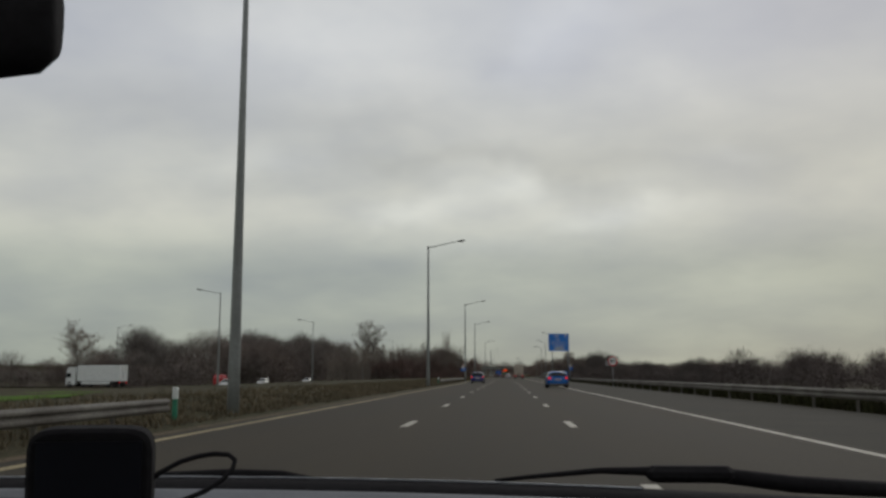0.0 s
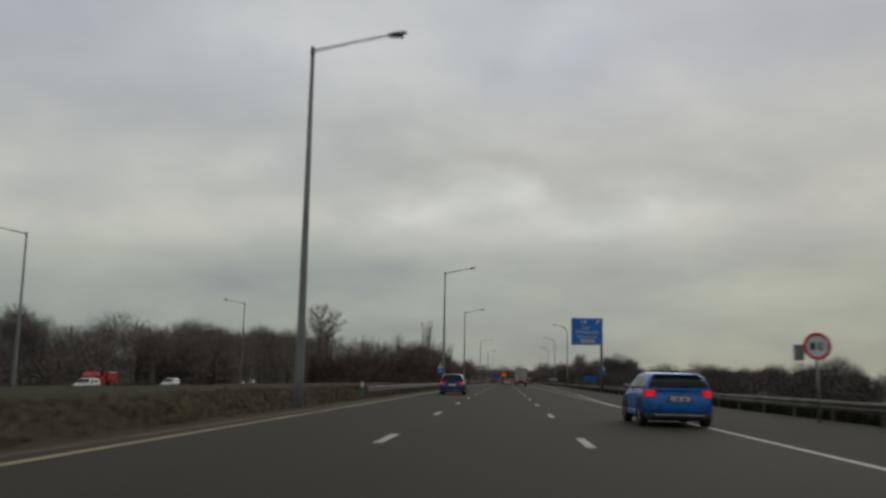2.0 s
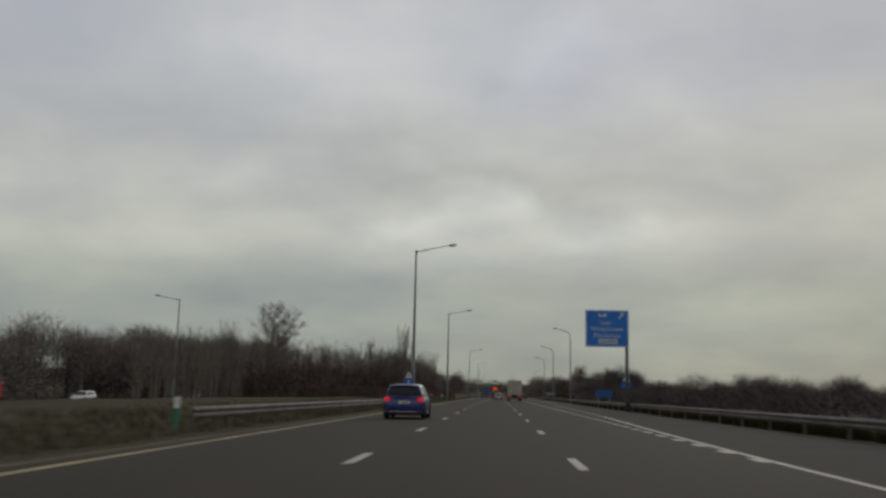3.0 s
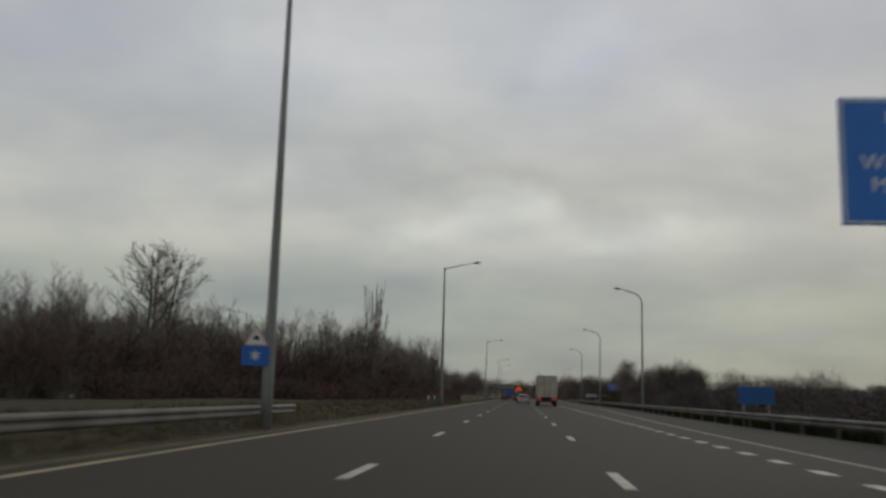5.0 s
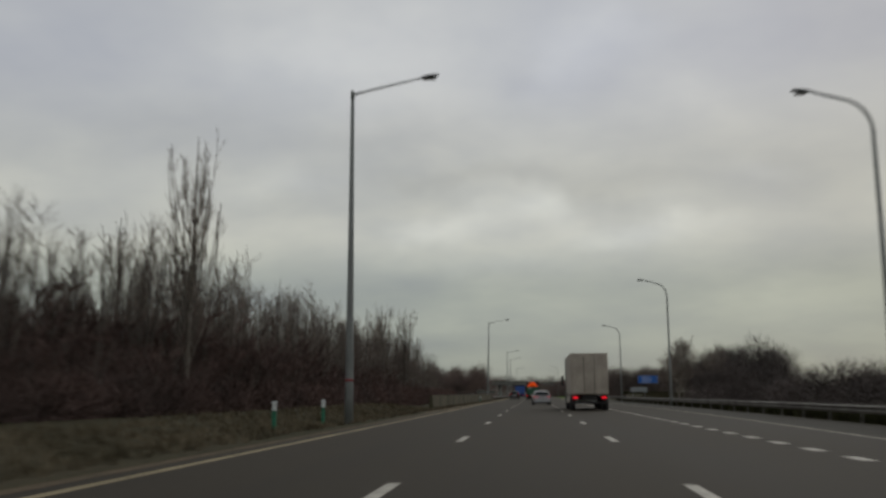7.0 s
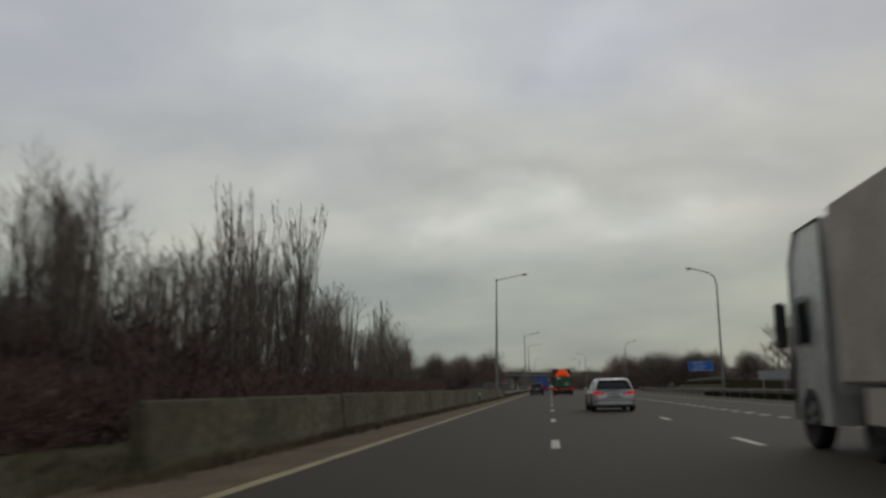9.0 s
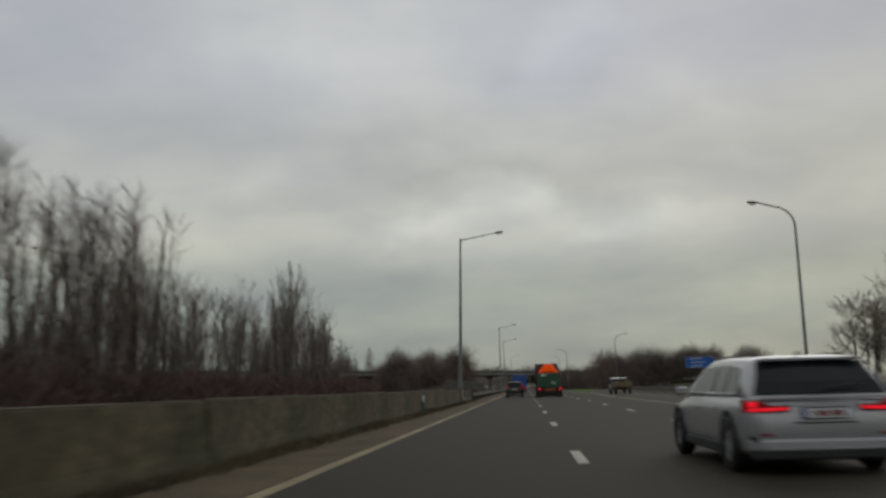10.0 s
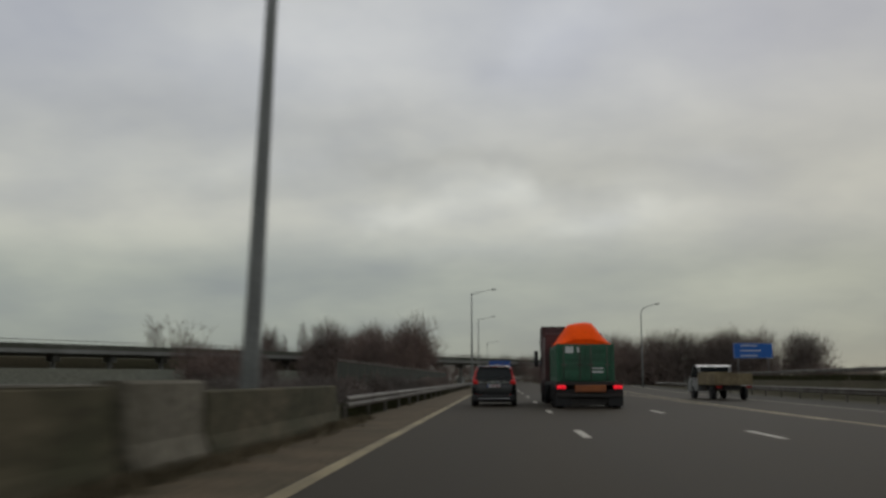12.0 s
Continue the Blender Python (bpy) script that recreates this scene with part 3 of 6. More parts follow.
lamp_l = straight_lamp("tall grey steel street lamp with single sloping arm", pose(-7.36, 24.9, 0), 13.53, 3.39, 0.61, "tall median street lamps")
M["band"] = material("red_reflective_band", (0.26, 0.03, 0.035), 0.5, var=0.1, bump=0)
for x, y in ((-7.4, -36.0), (-7.13, 85.9), (-6.84, 158.0), (-7.3, 220.3), (-7.98, 342.6), (-7.68, 457.2), (-8.1, 515.0), (-8.1, 640.0)):
    lamp = copy_thing(lamp_l, pose(x, y, 0, 0, 1.6 if y == 342.6 else rng.uniform(-0.15, 0.15), 0))
    if y == 220.3:
        part("band", Mesh().tube([(0, 0, 1.62), (0, 0, 1.72)], 0.171, 14), M["band"], lamp, "thin red band round the column")
lamp_o = straight_lamp("grey street lamp on the opposite carriageway's edge", pose(-41.4, 127.5, -1.2, 0, 0, 180), 14.2, 3.35, 0.6, "opposite street lamps")
for x, y in ((-42.4, 56.0), (-43.3, 199.7), (-43.6, 272.0), (-43.6, 345.0)):
    copy_thing(lamp_o, pose(x, y, -dip(y), 0, 0, 180))
copy_thing(lamp_o, pose(-97, 218, -1.2))


def curved_lamp(label, m, height, reach, group):
    """A column that bends over in a curve towards -x."""
    ob = thing("street_lamp", label, "street lamp", group, m)
    pts = [(0, 0, -0.4), (0, 0, 2.0), (0, 0, height - 1.4)]
    rad = [0.11, 0.10, 0.065]
    for k in range(1, 7):
        a = math.pi / 2 * k / 6 * 0.92
        pts.append((-1.15 * (1 - math.cos(a)), 0, height - 1.4 + 1.15 * math.sin(a)))
        rad.append(0.06 - 0.002 * k)
    pts.append((-reach + 0.35, 0, height + 0.02))
    rad.append(0.04)
    part("column", Mesh().tube(pts, rad, 10), M["pole"], ob)
    part("base_door", Mesh().box(-0.04, 0.04, -0.12, -0.09, 0.5, 1.0, 0.008), M["pole"], ob)
    rings = []
    for t, w, h in ((0.0, 0.04, 0.03), (0.1, 0.08, 0.05), (0.5, 0.13, 0.08), (0.9, 0.10, 0.06), (1.0, 0.04, 0.03)):
        rings.append([(-reach + 0.4 - 0.65 * t, w * math.cos(a), height + 0.02 + 0.06 * t + h * math.sin(a)) for a in [2 * math.pi * k / 10 for k in range(10)]])
    lan = part("lantern", Mesh().loft(rings, caps=True, smooth=True), M["lantern"], ob, "dark oval lantern head")
    part("lens", Mesh().box(-reach - 0.15, -reach + 0.2, -0.08, 0.08, height - 0.085, height - 0.055, 0.01), M["lens"], lan)
    return ob


lamp_r = curved_lamp("slim grey street lamp with curved top beside the shoulder", pose(11.35, 215.0, 0), 11.1, 2.3, "curved shoulder lamps")
for x, y, a in ((11.9, 265.3, 0), (12.85, 319.3, 0), (15.4, 448.0, 180), (9.2, 520.0, 0), (9.2, 575.0, 0)):
    copy_thing(lamp_r, pose(x, y, -0.05, 0, 0, a))


# ---------------------------------------------------------------- signs
def sign_post(ob, x, z1, r=0.045, y=0.06, name="post"):
    return part(name, Mesh().tube([(x, y, -0.4), (x, y, z1)], r, 10), M["sign_back"], ob)


def frame_lines(g, x0, x1, z0, z1, w, y):
    for a, b, c, d in ((x0, x1, z0, z0 + w), (x0, x1, z1 - w, z1), (x0, x0 + w, z0 + w, z1 - w), (x1 - w, x1, z0 + w, z1 - w)):
        g.box(a, b, y - 0.004, y, c, d)
    return g


def put_text(body, size, mat, ob, x, y, z):
    return part("lettering", text_mesh(body, size, mat), None, ob, at=pose(x, y, z, 90, 0, 0))


def direction_sign():
    """Large blue exit sign on a cantilever post."""
    w, h, z = 3.45, 2.97, 5.10
    ob = thing("direction_sign", "large blue motorway exit sign with white place names", "road sign", at=pose(7.56, 152.8, 0))
    part("panel", Mesh().box(0, w, 0, 0.06, z, z + h, 0.015), M["sign_blue_bright"], ob)
    part("border", frame_lines(Mesh(), 0.05, w - 0.05, z + 0.05, z + h - 0.05, 0.045, -0.002), M["sign_white"], ob, "thin white border line")
    for body, size, zz, dx in (("Lier", 0.50, 1.96, -0.1), ("Willebroek", 0.50, 1.43, 0.0), ("Mechelen", 0.50, 0.91, 0.0)):
        put_text(body, size, M["sign_white"], ob, w / 2 + dx, -0.006, z + zz)
    # worn road-number patch and covered name strip
    g = Mesh()
    for a, b in ((0, 0.12), (0.2, 0.28), (0.36, 0.62)):
        g.box(1.05 + a, 1.05 + b, -0.012, -0.004, z + 2.42, z + 2.68)
    part("route_mark", g, M["sign_white"], ob, "illegible white route mark")
    part("name_strip", Mesh().box(1.05, 2.55, -0.012, -0.003, z + 0.27, z + 0.62), M["sign_white"], ob, "white strip with illegible dark lettering")
    g = Mesh()
    for k in range(6):
        g.box(1.15 + 0.22 * k, 1.30 + 0.22 * k, -0.018, -0.013, z + 0.34, z + 0.55)
    part("strip_print", g, M["sign_back"], ob)
    a = Mesh()
    ax, az = 2.85, z + 2.56
    for p in ([(-0.2, -0.2), (-0.13, -0.27), (0.12, -0.02), (0.05, 0.05)], [(-0.1, 0.2), (0.2, 0.2), (0.2, -0.1), (0.09, 0.02)]):
        a.add([(ax + q[0], -0.012, az + q[1]) for q in p] + [(ax + q[0], -0.003, az + q[1]) for q in p], [(0, 1, 2, 3), (0, 4, 5, 1), (1, 5, 6, 2), (2, 6, 7, 3), (3, 7, 4, 0)])
    part("arrow", a, M["sign_white"], ob, "white diagonal exit arrow")
    part("post", Mesh().tube([(3.32, 0.22, -0.4), (3.32, 0.22, z + h - 0.1)], [0.17, 0.13], 14), M["sign_back"], ob, "grey cantilever post")
    for zz in (0.5, 2.4):
        part("arm", Mesh().box(0.3, 3.3, 0.09, 0.19, z + zz, z + zz + 0.14, 0.01), M["sign_back"], ob)


direction_sign()


def speed_sign():
    ob = thing("speed_sign", "round red-rimmed white speed limit sign", "road sign", at=pose(10.05, 82.25, 0))
    sign_post(ob, 0.0, 2.75)
    part("plate", disc(Mesh(), 0.0, 0.42, 2.34), M["sign_white"], ob)
    part("rim", disc(Mesh(), -0.012, 0.43, 2.34, r_in=0.33, depth=0.02), M["sign_red"], ob, "red reflective rim")
    part("numeral_bar", Mesh().box(-0.22, -0.05, -0.006, 0, 2.22, 2.46), M["black"], ob, "illegible dark numeral")
    g = Mesh()
    ang = [2 * math.pi * k / 20 for k in range(20)]
    i1 = [(0.11 + 0.035 * math.cos(a), -0.006, 2.34 + 0.085 * math.sin(a)) for a in ang]
    o1 = [(0.11 + 0.085 * math.cos(a), -0.006, 2.34 + 0.14 * math.sin(a)) for a in ang]
    g.loft([i1, o1])
    part("numeral", g, M["black"], ob, "dark numeral nought")
    part("rear_board", Mesh().box(-0.62, -0.3, 0.3, 0.34, 1.9, 2.4, 0.01), M["sign_back"], ob, "grey back of a second board")


speed_sign()


def warning_sign(m, label, on_column):
    ob = thing("warning_sign", label, "road sign", "ice warning signs", m)
    if on_column:
        for z in (1.95, 2.4):
            part("bracket", Mesh().box(-0.05, 0.36, 0.016, 0.06, z, z + 0.05, 0.006), M["sign_back"], ob, "grey steel bracket")
    else:
        sign_post(ob, 0.0, 2.6)
    tri = [(-0.36, 2.28), (0.36, 2.28), (0.0, 2.90)]
    inn = [(-0.29, 2.315), (0.29, 2.315), (0.0, 2.815)]
    part("triangle", Mesh().loft([[(x, 0.0, z) for x, z in tri], [(x, 0.012, z) for x, z in tri]], caps=True), M["sign_white"], ob)
    part("rim", Mesh().loft([[(x, 0.0, z) for x, z in inn], [(x, -0.008, z) for x, z in inn], [(x, -0.008, z) for x, z in tri], [(x, 0.0, z) for x, z in tri]]), M["sign_faded"], ob, "faded pinkish rim")
    part("pictogram", Mesh().box(-0.10, 0.10, -0.006, -0.001, 2.44, 2.50).box(-0.06, 0.06, -0.006, -0.001, 2.5, 2.56), M["black"], ob)
    part("panel", Mesh().box(-0.41, 0.41, 0.0, 0.014, 1.70, 2.26, 0.004), M["sign_blue"], ob, "blue panel with white snowflake")
    g = Mesh()
    for k in range(3):
        a = math.pi * k / 3 + math.pi / 6
        dx, dz = 0.15 * math.cos(a), 0.15 * math.sin(a)
        nx, nz = -0.022 * math.sin(a), 0.022 * math.cos(a)
        c = (0.0, 1.99)
        g.add([(c[0] - dx - nx, -0.004, c[1] - dz - nz), (c[0] + dx - nx, -0.004, c[1] + dz - nz), (c[0] + dx + nx, -0.004, c[1] + dz + nz), (c[0] - dx + nx, -0.004, c[1] - dz + nz)], [(0, 1, 2, 3)])
    part("snowflake", g, M["sign_white"], ob)
    return ob


warning_sign(pose(-7.2, 157.8, 0.06), "faded warning triangle above blue snowflake panel on lamp column", True)
warning_sign(pose(11.5, 157.8, 0.2), "faded warning triangle above blue snowflake panel on post", False)


def blue_board(label, m, w, h, z, posts, lined=True):
    ob = thing("information_sign", label, "road sign", at=m)
    part("panel", Mesh().box(-w / 2, w / 2, 0, 0.03, z, z + h, 0.008), M["sign_blue" if lined else "sign_blue_dark"], ob)
    if not lined:
        for x in posts:
            sign_post(ob, x, z + h * 0.9, 0.05, 0.08)
        return ob
    part("border", frame_lines(Mesh(), -w / 2 + 0.03, w / 2 - 0.03, z + 0.03, z + h - 0.03, 0.03, -0.002), M["sign_white"], ob)
    g = Mesh()
    rows_ = max(int(h / 0.6), 1)
    for k in range(rows_):
        zz = z + h * (k + 0.5) / rows_
        g.box(-w * 0.32, w * (0.1 + 0.1 * (k % 2)), -0.008, -0.003, zz - 0.07, zz + 0.07)
    part("print", g, M["sign_white"], ob, "illegible white print")
    for x in posts:
        sign_post(ob, x, z + h * 0.9, 0.05, 0.08)
    return ob


blue_board("small blue information board behind the guardrail", pose(11.95, 178.0, -0.2), 1.75, 0.85, 1.25, (-0.6, 0.6), False)
blue_board("large blue direction board above the exit road", pose(35.2, 467.0, 0, 0, 0, 8), 6.2, 2.3, 4.25, (-2.4, 2.4))


def grey_board(m, w, h, z):
    """A plain pale board on two posts behind the rail."""
    ob = thing("roadside_board", "plain pale grey board on posts behind the guardrail", "road sign", at=m)
    M["board_grey"] = material("pale_grey_board", (0.26, 0.275, 0.28), 0.6, var=0.08, scale=1, fine=12, second=(0.22, 0.235, 0.24), bump=0)
    part("panel", Mesh().box(-w / 2, w / 2, 0, 0.03, z, z + h, 0.008), M["board_grey"], ob)
    for x in (-w * 0.35, w * 0.35):
        sign_post(ob, x, z + h * 0.9, 0.04, 0.07)


grey_board(pose(13.74, 305.2, -0.2), 2.15, 0.58, 1.52)


# ---------------------------------------------------------------- flyover
def flyover():
    a, b = Vector((-150.0, 338.0)), Vector((70.0, 678.0))
    d = (b - a).normalized()
    L = (b - a).length
    yaw = math.degrees(math.atan2(-d.x, d.y))
    ob = thing("flyover", "long grey concrete flyover crossing the motorway", "bridge", at=pose(a.x, a.y, 0, 0, 0, yaw), kind="structure")
    part("deck", Mesh().sweep([(-5.75, 4.85), (-3.0, 4.55), (3.0, 4.55), (5.75, 4.85), (5.75, 5.42), (-5.75, 5.42)], [(0, t) for t in span(0, L, 20)]), M["bridge"], ob, "grey concrete deck")
    for s in (-1, 1):
        part("parapet", Mesh().sweep([(s * 5.3, 5.424), (s * 5.65, 5.424), (s * 5.65, 6.15), (s * 5.3, 6.15)], [(0, t) for t in span(0, L, 20)]), M["parapet"], ob, "dark weathered parapet")
    pier = mesh_of("pier", Mesh().tube([(2.6, 0, -0.5), (2.6, 0, 3.7)], 0.40, 12).box(1.6, 3.6, -0.55, 0.55, 3.7, 4.56, 0.06).box(1.9, 3.3, -0.7, 0.7, -0.6, 1.6, 0.1), M["bridge"])
    for t in span(18.8, L - 14, 9.64):
        x, y = a.x + d.x * t, a.y + d.y * t
        if abs(x) < 11 or abs(x - 20) < 6:
            continue
        part("pier", pier, None, ob, at=pose(0, t, 0))
    rail = Mesh()
    for s in (-1, 1):
        rail.tube([(s * 5.5, 0, 6.7), (s * 5.5, L, 6.7)], 0.05, 6)
    part("handrail", rail, M["steel"], ob)
    return ob


flyover()


def bridge_bank(label, mat, shift, t0, t1, prof):
    """A long bank that runs beside the flyover; shift: metres towards the camera's side."""
    a, b = Vector((-150.0, 338.0)), Vector((70.0, 678.0))
    d = (b - a).normalized()
    n = Vector((d.y, -d.x))
    path = [tuple(a + d * t + n * shift) for t in span(t0, t1, 8)]
    tagged(part("embankment", Mesh().sweep(prof, path), M[mat]), label, "embankment", kind="structure")


bridge_bank("dark rough bank under the far side of the flyover", "ground", -9.0, -60, 212, [(-8, -0.6), (6, -0.6), (0.5, 4.5), (-3, 4.9)])
bridge_bank("pale grey-green grass bank before the flyover", "pasture", 10.5, -60, 196, [(-5, -0.6), (6.5, -0.6), (1.0, 2.5), (-2.5, 2.6)])


# dark green screen fence beyond the median guardrail
def screen_fence(x, ya, yb, h):
    ob = thing("screen_fence", "long dark green screen fence behind the guardrail", "fence")
    M["screen_green"] = material("dark_green_screen_mesh", (0.040, 0.046, 0.036), 0.9, var=0.3, scale=0.6, fine=9, second=(0.028, 0.032, 0.026), spec=0.1)
    panel = mesh_of("panel", Mesh().box(-0.02, 0.02, 0.06, 2.94, 0.05, h - 0.06), M["screen_green"])
    post = mesh_of("post", Mesh().box(-0.04, 0.04, -0.05, 0.05, -0.4, h, 0.008), M["steel"])
    for y in span(ya, yb, 3.0)[:-1]:
        part("panel", panel, None, ob, at=pose(x, y, 0))
        part("post", post, None, ob, at=pose(x, y, 0))
    part("top_rail", Mesh().box(x - 0.035, x + 0.035, ya - 0.05, yb, h + 0.002, h + 0.05, 0.008), M["steel"], ob, "pale steel top rail")


screen_fence(-11.6, 371.0, 461.0, 2.02)


# ---------------------------------------------------------------- trees
def grow(seed, height, spread, stems=1, limbs=14, twigs=5, upright=0.5, r0=0.16, base=0.25, twig_r=0.007, sub=8, lean=0.06, reach=0.45, fan=0.75, bend=0.07, lift=0.02, short=0.72):
    """A bare tree: tapered branches for the wood, thin twigs, and slivers for the finest growth."""
    r = random.Random(seed)
    wood, fine, hair = [], [], []

    def wander(p, d, length, n, bend, lift=0.0):
        pts = [p.copy()]
        for _ in range(n):
            d = (d + Vector((r.uniform(-bend, bend), r.uniform(-bend, bend), r.uniform(-bend, bend) * 0.5 + lift))).normalized()
            p = p + d * (length / n)
            pts.append(p.copy())
        return pts, d

    for s in range(stems):
        az0 = 2 * math.pi * (s + r.random()) / stems
        off = Vector((math.cos(az0), math.sin(az0), 0)) * (0.12 * spread if stems > 1 else 0.0)
        tilt = Vector((math.cos(az0), math.sin(az0), 0)) * (lean * r.uniform(0.4, 1.2))
        h = height * (r.uniform(short, 1.0) if stems > 1 else 1.0)
        trunk, _ = wander(off + Vector((0, 0, -0.3)), (Vector((0, 0, 1)) + tilt).normalized(), h * 0.95, 7, bend, lift)
        rr = r0 / math.sqrt(stems)
        wood.append((trunk, [rr * (1 - 0.92 * i / 7) + 0.005 for i in range(8)], 6))
        per = max(limbs // stems, 3)
        for k in range(per):
            t = base + (0.98 - base) * (k + r.random()) / per
            i = min(int(t * 7), 6)
            p = trunk[i].lerp(trunk[i + 1], t * 7 - i)
            az = r.uniform(0, 2 * math.pi)
            up = upright * r.uniform(0.7, 1.35)
            d = Vector((math.cos(az), math.sin(az), up)).normalized()
            ln = spread * min(1.15 - 0.72 * t, 0.45 + 1.3 * t) * r.uniform(0.6, 1.1)
            limb, _ = wander(p, d, ln, 4, 0.2, 0.05)
            lr = max(rr * 0.40 * (1.1 - t), 0.010)
            wood.append((limb, [lr * (1 - 0.85 * j / 4) for j in range(5)], 3))
            for _ in range(twigs):
                j = r.randint(1, 3)
                q = limb[j].lerp(limb[j + 1], r.random())
                dd = (d * 0.9 + Vector((r.uniform(-1, 1), r.uniform(-1, 1), r.uniform(-0.35, 1.0)))).normalized()
                tl = max(ln * r.uniform(0.3, 0.55), 0.5) * (reach / 0.45)
                tw, dd2 = wander(q, dd, tl, 2, 0.2, 0.05)
                fine.append(((tw[0], tw[2]), twig_r * 1.5, twig_r * 0.7))
                for _ in range(sub):
                    q2 = tw[0].lerp(tw[2], r.uniform(0.15, 1))
                    d3 = (dd2 + Vector((r.uniform(-1, 1), r.uniform(-1, 1), r.uniform(-0.4, 0.8))) * fan).normalized()
                    hair.append((q2, q2 + d3 * tl * r.uniform(0.4, 0.8), twig_r))
    return wood, fine, hair


def grow_poplar(seed, height, width, branches=26, shoots=10, hairs=11):
    """A bare poplar: a straight trunk and branches that sweep up into a flame-shaped crown."""
    r = random.Random(seed)
    wood, fine, hair = [], [], []
    lean = Vector((r.uniform(-0.02, 0.02), r.uniform(-0.02, 0.02), 0))
    axis = [Vector((r.uniform(-0.04, 0.04), r.uniform(-0.04, 0.04), 0)) + lean * height * k / 8 + Vector((0, 0, -0.3 + (height * 0.97 + 0.3) * k / 8)) for k in range(9)]
    wood.append((axis, [0.150 * (1 - 0.93 * k / 8) + 0.006 for k in range(9)], 6))
    for b in range(branches):
        t = 0.14 + 0.62 * (b + r.random()) / branches
        k = min(int(t * 8), 7)
        p = axis[k].lerp(axis[k + 1], t * 8 - k)
        a = b * 2.4 + r.uniform(-0.5, 0.5)
        out = Vector((math.cos(a), math.sin(a), 0))
        side = Vector((-out.y, out.x, 0)) * r.uniform(-0.35, 0.35)
        ln = min(height * (0.56 - 0.30 * t) * r.uniform(0.7, 1.2), (height * r.uniform(0.86, 1.0) - p.z) * 0.97)
        wide = width * 0.5 * r.uniform(0.35, 1.0) * (1.1 - 0.5 * t)
        pts = []
        for j in range(7):
            s = j / 6
            pts.append(p + (out + side * s) * wide * (1 - (1 - s) ** 1.7) + Vector((r.uniform(-0.05, 0.05), r.uniform(-0.05, 0.05), ln * (0.35 * s + 0.65 * s ** 1.3))))
        wood.append((pts, [(0.040 * (1.1 - t)) * (1 - 0.85 * j / 6) + 0.006 for j in range(7)], 4))
        for _ in range(shoots):
            s = r.uniform(0.15, 0.98)
            j = min(int(s * 6), 5)
            q = pts[j].lerp(pts[j + 1], s * 6 - j)
            d = (Vector((r.uniform(-1, 1), r.uniform(-1, 1), 0)) * 0.5 + Vector((0, 0, 1.0))).normalized()
            sl = ln * 0.20 * r.uniform(0.5, 1.2) * (1.15 - 0.5 * s)
            e = q + d * sl
            fine.append(((q, e), 0.008, 0.004))
            for _ in range(hairs):
                q2 = q.lerp(e, r.uniform(0.1, 1))
                d3 = (d + Vector((r.uniform(-1, 1), r.uniform(-1, 1), r.uniform(-0.2, 0.6))) * 0.5).normalized()
                hair.append((q2, q2 + d3 * sl * r.uniform(0.3, 0.65), 0.0055))
    return wood, fine, hair


def branch_mesh(wood):
    g = Mesh()
    for pts, rad, sides in wood:
        g.tube(pts, rad, sides, caps=False)
    return g


def twig_arrays(fine, hair):
    """Three-sided twigs, and one thin sliver for each of the finest shoots."""
    r = random.Random(5)
    v, f = [], []
    for pts, ra, rb in fine:
        n = len(pts)
        d = (pts[-1] - pts[0]).normalized()
        u = d.orthogonal().normalized()
        w = d.cross(u)
        b = len(v)
        for i, p in enumerate(pts):
            rr = ra + (rb - ra) * i / (n - 1)
            for k in range(3):
                a = 2.0944 * k
                q = p + (u * math.cos(a) + w * math.sin(a)) * rr
                v.append((q.x, q.y, q.z))
        for i in range(n - 1):
            for k in range(3):
                j = (k + 1) % 3
                f.append((b + 3 * i + k, b + 3 * i + j, b + 3 * i + 3 + j, b + 3 * i + 3 + k))
    for p, q, w in hair:
        d = q - p
        u = d.cross(Vector((r.uniform(-1, 1), r.uniform(-1, 1), r.uniform(-0.3, 0.3)))).normalized() * w
        b = len(v)
        v += [tuple(p - u), tuple(p + u), tuple(q)]
        f.append((b, b + 1, b + 2))
    return v, f


def make_tree(name, label, category, group, spec, bark, twig, m):
    wood, fine, hair = grow_poplar(**spec) if name == "poplar" else grow(**spec)
    ob = thing(name, label, category, group, m)
    if name == "poplar":
        trunk = part("trunk", branch_mesh(wood[:1]), M[bark], ob)
        for w in wood[1:]:
            part("branch", branch_mesh([w]), M[bark], trunk)
    else:
        part("trunk", branch_mesh(wood), M[bark], ob)
    v, f = twig_arrays(fine, hair)
    g = Mesh()
    g.v, g.f, g.s = v, f, [False] * len(f)
    part("crown", g, M[twig], ob, "fine bare twigs")
    return ob


T_ROUND = [dict(seed=11 + k, height=9.6, spread=3.0, stems=4, limbs=84, twigs=6, sub=10, upright=0.7, r0=0.24, base=0.34, twig_r=0.010, lean=0.23, reach=0.6, bend=0.09, lift=0.03, short=0.82) for k in range(3)]
T_TALL = [dict(seed=31 + k, height=7.4, spread=1.35, stems=4 + k % 3, limbs=42, twigs=4, sub=8, upright=2.1, r0=0.16, base=0.36, twig_r=0.0048, lean=0.10, reach=0.60, fan=0.5, bend=0.05, lift=0.03, short=0.80) for k in range(4)]
T_POPLAR = [dict(seed=51, height=11.4, width=4.0, branches=38), dict(seed=58, height=11.6, width=3.0, branches=32)]
T_OAK = [dict(seed=91, height=14.2, spread=5.6, stems=3, limbs=84, twigs=7, sub=10, upright=0.6, r0=0.42, base=0.40, twig_r=0.012, lean=0.16, reach=0.38, fan=1.0, bend=0.08, lift=0.03, short=0.92)]
